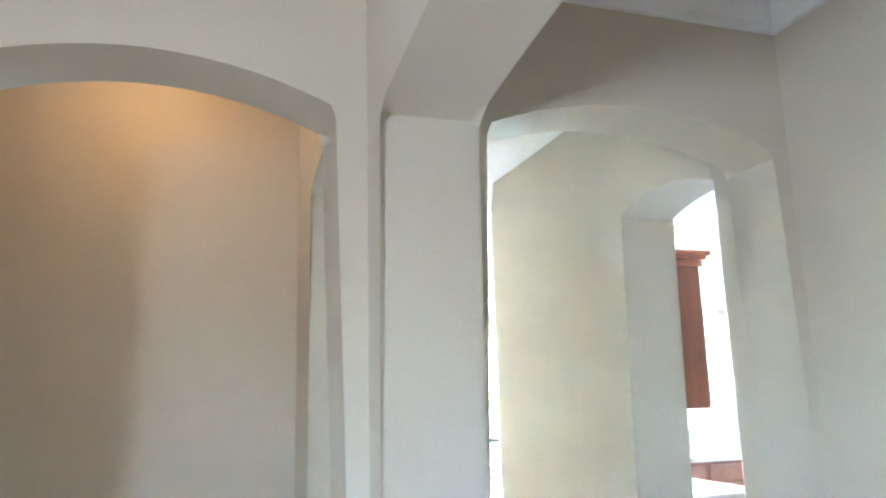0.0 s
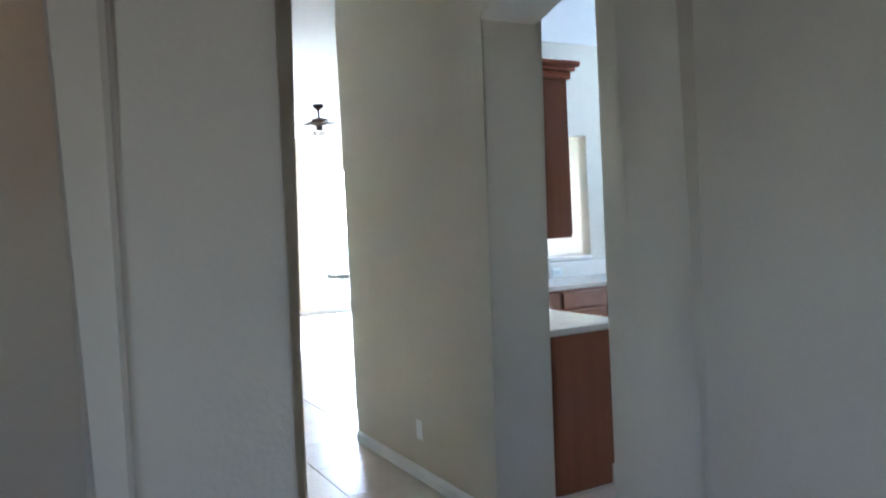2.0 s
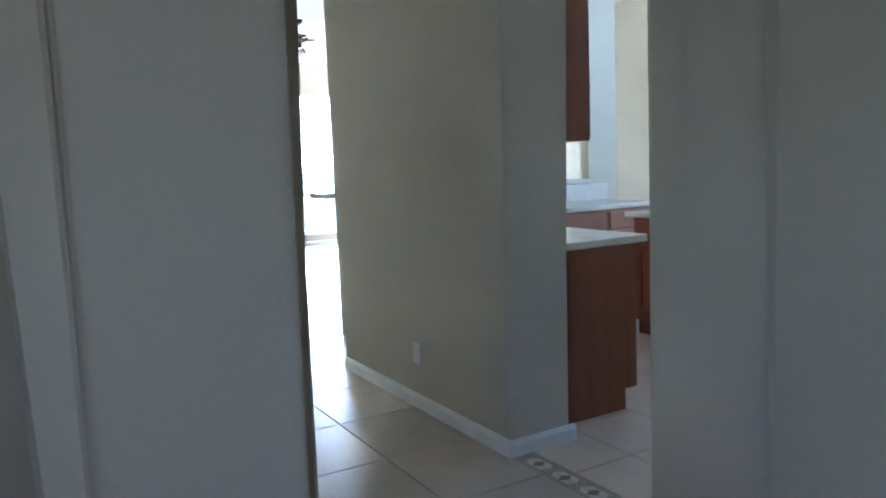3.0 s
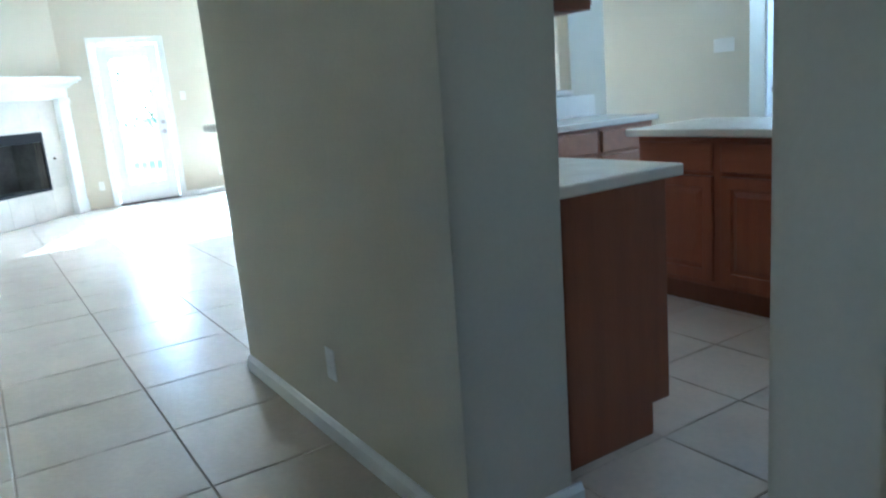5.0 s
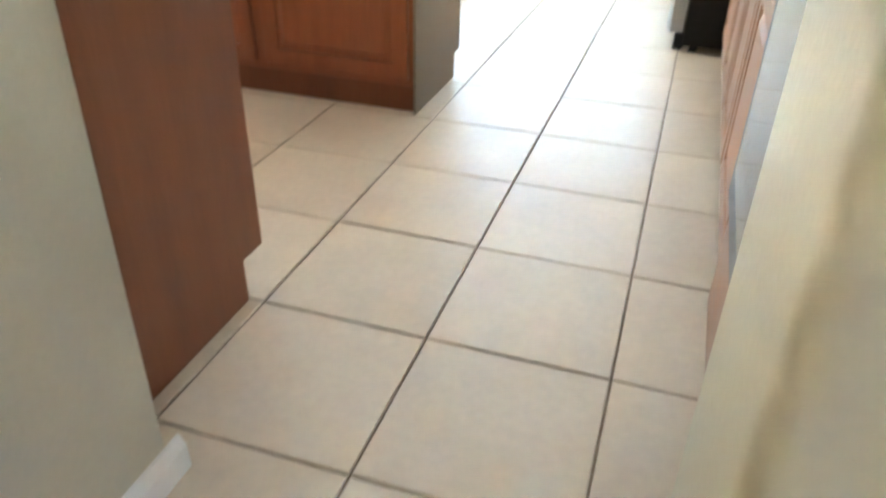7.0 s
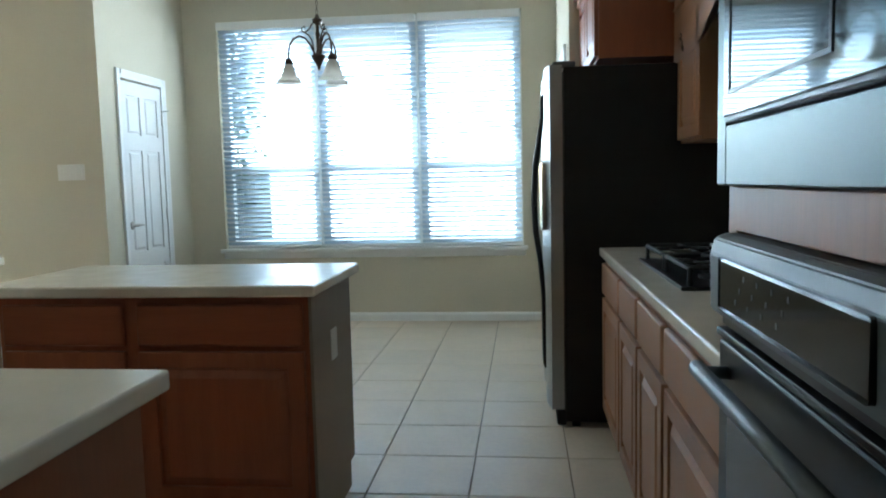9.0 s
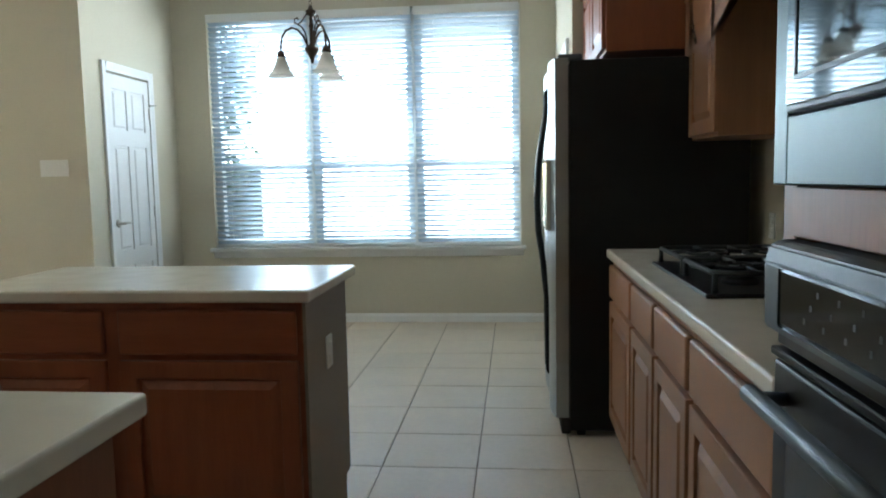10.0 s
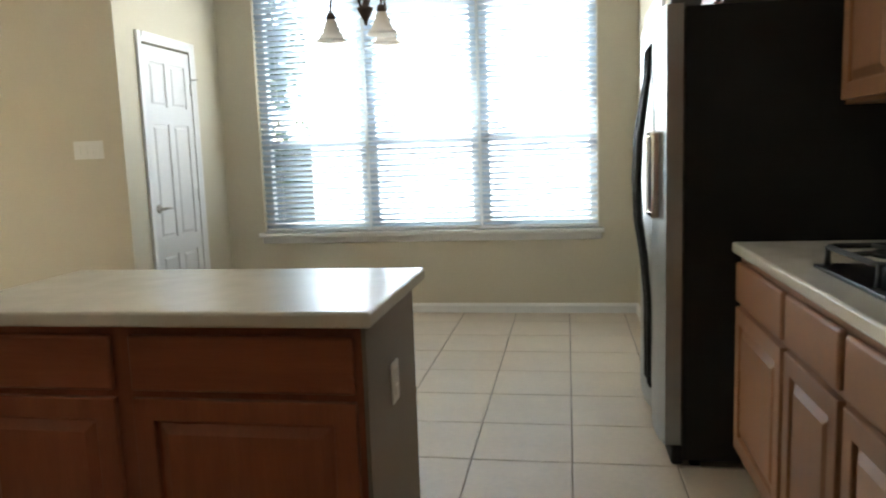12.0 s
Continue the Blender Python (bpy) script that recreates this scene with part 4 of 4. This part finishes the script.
for ang in (188, 311, 68):
    ca, sa = math.cos(radians(ang)), math.sin(radians(ang))
    R = 0.20
    bm = bmesh.new()
    # main arm: rises from the hub, bows over and drops to the shade holder
    pts = [(0.02, 2.10), (0.05, 2.17), (0.085, 2.215), (0.125, 2.23), (0.165, 2.21), (0.19, 2.17), (R, 2.115), (R, 2.075)]
    tube(bm, [(r * ca, r * sa, z) for r, z in pts], 0.007, 8)
    # upper scroll
    pts = [(0.012, 2.33), (0.04, 2.30), (0.06, 2.27), (0.085, 2.25), (0.105, 2.262), (0.104, 2.285), (0.088, 2.292), (0.08, 2.28)]
    tube(bm, [(r * ca, r * sa, z) for r, z in pts], 0.005, 8)
    pts = [(0.085, 2.25), (0.06, 2.235), (0.04, 2.20), (0.03, 2.15), (0.03, 2.10)]
    tube(bm, [(r * ca, r * sa, z) for r, z in pts], 0.005, 8)
    arm = part("arm", bm, BRONZE, ch, smooth=True)
    bm = bmesh.new()
    lathe(bm, [(0.0, 2.082), (0.018, 2.08), (0.026, 2.06), (0.028, 2.042), (0.0, 2.04)], 14, (R * ca, R * sa))
    part("shade_holder", bm, BRONZE, arm, smooth=True)
    bm = bmesh.new()
    out = [(0.026, 2.045), (0.032, 2.03), (0.042, 2.0), (0.056, 1.965), (0.075, 1.938), (0.092, 1.922)]
    inn = [(0.088, 1.923), (0.071, 1.942), (0.052, 1.968), (0.038, 2.002), (0.028, 2.032), (0.022, 2.045)]
    lathe(bm, out + inn, 24, (R * ca, R * sa))
    part("shade", bm, SHADE, arm, "marbled white bell glass shade", True)

# ---------------------------------------------------------------- living room
# corner fireplace on an angled wall
FL = 1.909
FM = pose(-8.374, -1.531, 0, 0, 0, 135) @ Matrix.Scale(1.05, 4)      # local x along the angled wall, the room on the -y side
FX0, FX1, FZ0, FZ1 = 0.27, 1.30, 0.36, 1.04
bm = boxes((-0.62, FX0, 0.0, 0.12, -0.02, TOP), (FX1, FL + 0.05, 0.0, 0.12, -0.02, TOP), (FX0, FX1, 0.0, 0.12, FZ1, TOP), (FX0, FX1, 0.0, 0.12, -0.02, FZ0))
w = mesh_ob("wall_fireplace", bm, WALL)
w.matrix_basis = FM
tagged(w, "beige angled wall above the corner fireplace", "wall", kind="structure")
fp = thing("fireplace", "white corner fireplace mantel round pale tile and a dark firebox", "fireplace", m=FM)
CX = 0.89
HW = 0.90
for s in (-1, 1):
    x = CX + s * (HW - 0.09)
    leg = part("pilaster", boxes((x - 0.09, x + 0.09, -0.09, -0.001, 0.0, 1.42), bevel=0.004), TRIM, fp)
    part("plinth", boxes((x - 0.1, x + 0.1, -0.102, -0.001, 0.0, 0.16), bevel=0.004), TRIM, leg)
    part("capital", boxes((x - 0.1, x + 0.1, -0.104, -0.001, 1.36, 1.42), bevel=0.006), TRIM, leg)
part("frieze", boxes((CX - HW, CX + HW, -0.085, -0.001, 1.42, 1.56), bevel=0.004), TRIM, fp)
bm = bmesh.new()
for g, za, zb in ((0.03, 1.555, 1.58), (0.06, 1.58, 1.60), (0.10, 1.60, 1.63), (0.13, 1.63, 1.672)):
    box(bm, CX - HW - g, CX + HW + g, -0.09 - g, -0.001, za, zb, 0.005, 2)
part("mantel_shelf", bm, TRIM, fp)
xs = [CX - HW + 0.182, FX0, FX1, CX + HW - 0.182]
for a, b, z0, z1 in ((xs[0], xs[1], 0.0, 0.36), (xs[0], xs[1], 0.36, 0.70), (xs[0], xs[1], 0.70, 1.03), (xs[2], xs[3], 0.0, 0.36), (xs[2], xs[3], 0.36, 0.70),
                     (xs[2], xs[3], 0.70, 1.03), *[(xs[1] + (xs[2] - xs[1]) * k / 3, xs[1] + (xs[2] - xs[1]) * (k + 1) / 3, 0.0, 0.36) for k in range(3)],
                     *[(xs[0] + (xs[3] - xs[0]) * k / 5, xs[0] + (xs[3] - xs[0]) * (k + 1) / 5, 1.03, 1.42) for k in range(5)]):
    part("tile", boxes((a + 0.0006, b - 0.0006, -0.014, -0.001, z0 + 0.0006, z1 - 0.0006), bevel=0.002), FIRE_TILE, fp)
bm = boxes((FX0 - 0.02, FX0, 0.001, 0.45, FZ0, FZ1 + 0.02), (FX1, FX1 + 0.02, 0.0, 0.45, FZ0, FZ1 + 0.02), (FX0, FX1, 0.43, 0.45, FZ0, FZ1),
           (FX0, FX1, 0.0, 0.43, FZ0 - 0.02, FZ0 - 0.001), (FX0, FX1, 0.0, 0.43, FZ1, FZ1 + 0.02))
part("firebox", bm, SOOT, fp, "dark brick-lined firebox")
part("firebox_frame", ring(bmesh.new(), FX0 - 0.01, FX1 + 0.01, FZ0 - 0.01, FZ1 + 0.01, 0.035, -0.022, 0.0, 0.003), BLACK, fp)
part("firebox_hood", boxes((FX0 + 0.02, FX1 - 0.02, -0.015, 0.02, FZ1 - 0.11, FZ1 - 0.025), bevel=0.004), BLACK, fp)
bm = bmesh.new()
lathe(bm, [(0, 0), (0.014, 0), (0.014, 0.012), (0.006, 0.02), (0, 0.02)], 12)
bmesh.ops.transform(bm, matrix=pose(1.44, -0.014, 0.72, 90, 0, 0), verts=bm.verts)
part("gas_key_valve", bm, BRONZE, fp)

CZ = 3.128
# recessed ceiling light over the mantel
GLOW = bpy.data.materials.new("lit_lamp_lens")
GLOW.use_nodes = True
GLOW.node_tree.nodes["Principled BSDF"].inputs["Emission Color"].default_value = (1.0, 0.86, 0.66, 1)
GLOW.node_tree.nodes["Principled BSDF"].inputs["Emission Strength"].default_value = 5
cl = thing("ceiling_light", "lit recessed ceiling light with a white trim ring", "ceiling light", m=pose(-7.75, -0.68, 0))
bm = bmesh.new()
lathe(bm, [(0.062, CZ - 0.001), (0.062, CZ - 0.006), (0.085, CZ - 0.010), (0.088, CZ - 0.001)], 24)
part("trim_ring", bm, TRIM, cl, smooth=True)
bm = bmesh.new()
lathe(bm, [(0.0, CZ - 0.004), (0.061, CZ - 0.003), (0.061, CZ - 0.001), (0.0, CZ - 0.0005)], 24)
part("lens", bm, GLOW, cl)
spot = new("fireplace_can_light", bpy.data.lights.new("fireplace_can_light", "SPOT"))
spot.data.energy, spot.data.color, spot.data.spot_size, spot.data.spot_blend, spot.data.shadow_soft_size = 9, (1.0, 0.78, 0.55), radians(95), 0.6, 0.05
spot.matrix_world = look((-7.75, -0.68, CZ - 0.03), (-8.1, -1.0, 0))

CZ = 3.147
# ceiling fan
fan = thing("ceiling_fan", "dark bronze ceiling fan with pale blades and a small light kit", "ceiling fan", m=pose(-6.6, 1.0, 0))
bm = bmesh.new()
lathe(bm, [(0, CZ), (0.07, CZ), (0.065, CZ - 0.03), (0.025, CZ - 0.06), (0.012, CZ - 0.065), (0.012, CZ - 0.16), (0.03, CZ - 0.17), (0.115, CZ - 0.19),
           (0.125, CZ - 0.23), (0.10, CZ - 0.26), (0.045, CZ - 0.275), (0.045, CZ - 0.33), (0.0, CZ - 0.335)], 20)
part("motor", bm, BRONZE, fan, smooth=True)
for k in range(5):
    a = radians(12 + 72 * k)
    bm = bmesh.new()
    box(bm, 0.19, 0.66, -0.065, 0.065, -0.003, 0.003, 0.002)
    bmesh.ops.transform(bm, matrix=pose(0, 0, CZ - 0.235, 0, 0, math.degrees(a)) @ pose(0, 0, 0, 12, 0, 0), verts=bm.verts)
    bl = part("blade", bm, TRIM, fan)
    bm = bmesh.new()
    tube(bm, [(0.10 * math.cos(a), 0.10 * math.sin(a), CZ - 0.24), (0.22 * math.cos(a), 0.22 * math.sin(a), CZ - 0.235)], 0.012, 6)
    part("blade_bracket", bm, BRONZE, bl)
for k in range(3):
    a = radians(30 + 120 * k)
    bm = bmesh.new()
    lathe(bm, [(0.018, CZ - 0.345), (0.03, CZ - 0.37), (0.05, CZ - 0.42), (0.046, CZ - 0.42), (0.026, CZ - 0.37), (0.012, CZ - 0.345)], 14, (0.07 * math.cos(a), 0.07 * math.sin(a)))
    part("shade", bm, SHADE, fan, smooth=True)

# ---------------------------------------------------------------- outside
bm = bmesh.new()
box(bm, -300, 300, -300, 300, -0.6, -0.25)
tagged(mesh_ob("ground", bm, GRASS), "sunlit lawn round the house", "ground", kind="structure")
tagged(mesh_ob("pavement", boxes((-12.6, -9.7, -2.5, 5.8, -0.24, -0.03)), CONCRETE), "pale concrete patio outside the living room", "patio", kind="structure")
tagged(mesh_ob("roof_eave", boxes((-1.95, 2.5, 5.85, 6.5, 2.56, 2.68), bevel=0.01), EAVE), "pale roof eave above the nook window", "eave", kind="structure")
rail = thing("railing", "white painted porch railing with thin balusters", "railing", m=pose(-12.4, 0, 0, 0, 0, 90))
part("top_rail", boxes((-2.4, 5.6, -0.03, 0.03, 0.90, 0.95), bevel=0.005), TRIM, rail)
part("bottom_rail", boxes((-2.4, 5.6, -0.025, 0.025, 0.06, 0.10), bevel=0.005), TRIM, rail)
bal = part("baluster", boxes((-0.016, 0.016, -0.016, 0.016, 0.1, 0.9)), TRIM, rail)
for k in range(1, 62):
    o = new("baluster", bal.data)
    o.parent = rail
    o.location = (-2.35 + 0.128 * k, 0, 0)
bal.location = (-2.35, 0, 0)
for x in (-2.4, 0.25, 2.9, 5.6):
    part("post", boxes((x - 0.045, x + 0.045, -0.045, 0.045, -0.03, 1.02), bevel=0.005), TRIM, rail)

fence = thing("garden_fence", "weathered wooden privacy fence beyond the garden", "fence", m=pose(0, 12.5, 0))
bd = part("board", boxes((-0.069, 0.069, -0.01, 0.01, -0.27, 1.55), bevel=0.003), FENCE, fence)
bd.location = (-9, 0, 0)
for k in range(1, 110):
    o = new("board", bd.data)
    o.parent = fence
    o.matrix_basis = pose(-9 + 0.145 * k, random.uniform(-0.004, 0.004), random.uniform(-0.012, 0.012), 0, 0, random.uniform(-1, 1))


def tree(label, x, y, h, spread, seed, n=900):
    rng = random.Random(seed)
    t = thing("tree", label, "tree", "garden trees", pose(x, y, -0.27))
    bm = bmesh.new()
    tube(bm, [(0, 0, 0), (0.05, 0.02, h * 0.2), (-0.03, 0.05, h * 0.42), (0.06, -0.02, h * 0.7), (0.02, 0, h * 0.92)], [0.14, 0.12, 0.10, 0.06, 0.02], 10)
    tips = []
    for k in range(13):
        a, z = rng.uniform(0, 6.28), h * rng.uniform(0.3, 0.85)
        L = spread * rng.uniform(0.5, 1.0) * (1.15 - z / h * 0.6)
        p1 = (L * 0.5 * math.cos(a), L * 0.5 * math.sin(a), z + L * 0.25)
        p2 = (L * math.cos(a + 0.2), L * math.sin(a + 0.2), z + L * 0.45)
        tube(bm, [(0, 0, z), p1, p2], [0.045, 0.03, 0.008], 6)
        tips += [p1, p2]
    part("trunk", bm, BARK, t)
    vs, fs = [], []
    for k in range(n):
        c = rng.choice(tips)
        s = spread * 0.34
        p = Vector((c[0] + rng.gauss(0, s * 0.6), c[1] + rng.gauss(0, s * 0.6), c[2] + rng.gauss(0, s * 0.5)))
        e = Euler((rng.uniform(0, 6), rng.uniform(0, 6), rng.uniform(0, 6))).to_matrix()
        a, b = rng.uniform(0.05, 0.10), rng.uniform(0.025, 0.05)
        i = len(vs)
        vs += [p + e @ Vector(q) for q in ((-a, 0, 0), (0, -b, 0.012), (a, 0, 0), (0, b, 0.012))]
        fs.append((i, i + 1, i + 2, i + 3))
    me = bpy.data.meshes.new("crown")
    me.from_pydata([tuple(v) for v in vs], [], fs)
    me.materials.append(LEAF)
    o = new("crown", me)
    o.parent = t


tree("leafy garden tree outside the nook window", -4.1, 9.0, 3.9, 1.25, 3, 2200)
tree("leafy garden tree beyond the porch railing", -23.5, 1.2, 3.0, 2.2, 5, 3200)
tree("low leafy tree beyond the porch", -24.5, 5.2, 2.8, 2.4, 8, 3200)

# ---------------------------------------------------------------- floors, piece by piece
S = 0.413
tagged(mesh_ob("floor", boxes((-9.7, 6.3, -4.7, 5.8, -0.2, -0.006)), GROUT), "tiled floor with brown grout joints", "floor", kind="structure")
floor_k = thing("floor_kitchen", "cream ceramic tile floor of the kitchen", "floor", kind="structure")
floor_h = thing("floor_hall", "pale glossy tile floor of hall and living room", "floor", kind="structure")


def tile_mesh(w, h, mat, name="tile"):
    bm = bmesh.new()
    box(bm, 0, w, 0, h, -0.012, 0.0)
    e = [e for e in bm.edges if all(v.co.z > -0.001 for v in e.verts)]
    bmesh.ops.bevel(bm, geom=e, offset=0.0025, segments=1, affect="EDGES")
    me = bpy.data.meshes.new(name)
    bm.to_mesh(me)
    bm.free()
    me.materials.append(mat)
    return me


def lay(parent, me, x, y):
    o = new("tile", me)
    o.parent = parent
    o.location = (x, y, random.uniform(-0.0004, 0.0004))


G = 0.0027
full = tile_mesh(S - 2 * G, S - 2 * G, TILE)
first_row = tile_mesh(S - 2 * G, 0.328 - 2 * G, TILE)
for i in range(-8, 3):
    for j in range(0, 14):
        x, y = i * S, j * S
        if x < -3.1:
            continue
        lay(floor_k, full, x + G, y + G)
    if -2 <= i <= 1:
        lay(floor_k, first_row, i * S + G, -0.328 + G)
T = 0.543
HX, HY = -1.153, -0.90         # a corner of the hall tile grid
G2 = 0.0025
full_h = tile_mesh(T - 2 * G2, T - 2 * G2, TILE_L)
rest = []
for i in range(-16, 15):
    for j in range(-8, 12):
        x, y = HX + i * T, HY + j * T
        if x > 6.3 or x < -10:
            continue
        if y > -0.9 and x > -3.1:
            continue
        if -4.2 < x < 4.2 and y < 1.0:
            lay(floor_h, full_h, x + G2, y + G2)
        else:
            rest.append((x, y))
edge = tile_mesh(T - 2 * G2, -HY - 0.455 - G2, TILE_L)
for j in (0, 1):
    lay(floor_h, full_h, HX - 3 * T + G2, HY + j * T + G2)
for i in range(-2, 14):
    lay(floor_h, edge, HX + i * T + G2, HY + G2)
bm = bmesh.new()
for x, y in rest:
    box(bm, x + G2, x + T - G2, y + G2, y + T - G2, -0.012, -0.0002)
tagged(part("tile_rest", bm, TILE_L, floor_h), kind="stuff")

# mosaic border across the kitchen archway
border = thing("floor_border", "brown stone threshold border with cream rhombus mosaic", "floor border", kind="structure")
part("strip", boxes((JL + 0.002, JR - 0.002, -0.446, -0.331, -0.012, 0.0), bevel=0.001), STRIP, border)
P = 0.171


def rhomb(pts, mat, name):
    bm = bmesh.new()
    prism(bm, pts, "z", -0.004, 0.0015)
    me = bpy.data.meshes.new(name)
    bmesh.ops.recalc_face_normals(bm, faces=bm.faces)
    bm.to_mesh(me)
    bm.free()
    me.materials.append(mat)
    return me


q = 0.0015
kinds = [rhomb([(-0.062, 0.0 + q), (-0.041, 0.036), (-0.004, 0.036), (-0.024, 0.0 + q)], CREAM, "rhombus"),
         rhomb([(-0.062, 0.0 - q), (-0.041, -0.036), (-0.004, -0.036), (-0.024, 0.0 - q)], CREAM, "rhombus"),
         rhomb([(0.062, 0.0 + q), (0.041, 0.036), (0.001, 0.036), (0.024, 0.0 + q)], CREAM, "rhombus"),
         rhomb([(0.062, 0.0 - q), (0.041, -0.036), (0.001, -0.036), (0.024, 0.0 - q)], CREAM, "rhombus"),
         rhomb([(-0.021, 0.0), (-0.001, 0.028), (0.021, 0.0), (-0.001, -0.028)], BROWNSTONE, "diamond")]
for k in range(4):
    for me in kinds:
        o = new(me.name, me)
        o.parent = border
        o.location = (-0.159 + P * k, -0.3885, 0)
        o.scale = (1.12, 0.96, 1)
bm = bmesh.new()
lathe(bm, [(0.0, 0.0022), (0.004, 0.0021), (0.006, 0.0012), (0.0, 0.0011)], 7)
chip = part("chip", bm, SOOT, border, "small dark chip in the stone")
chip.location = (0.235, -0.428, 0)
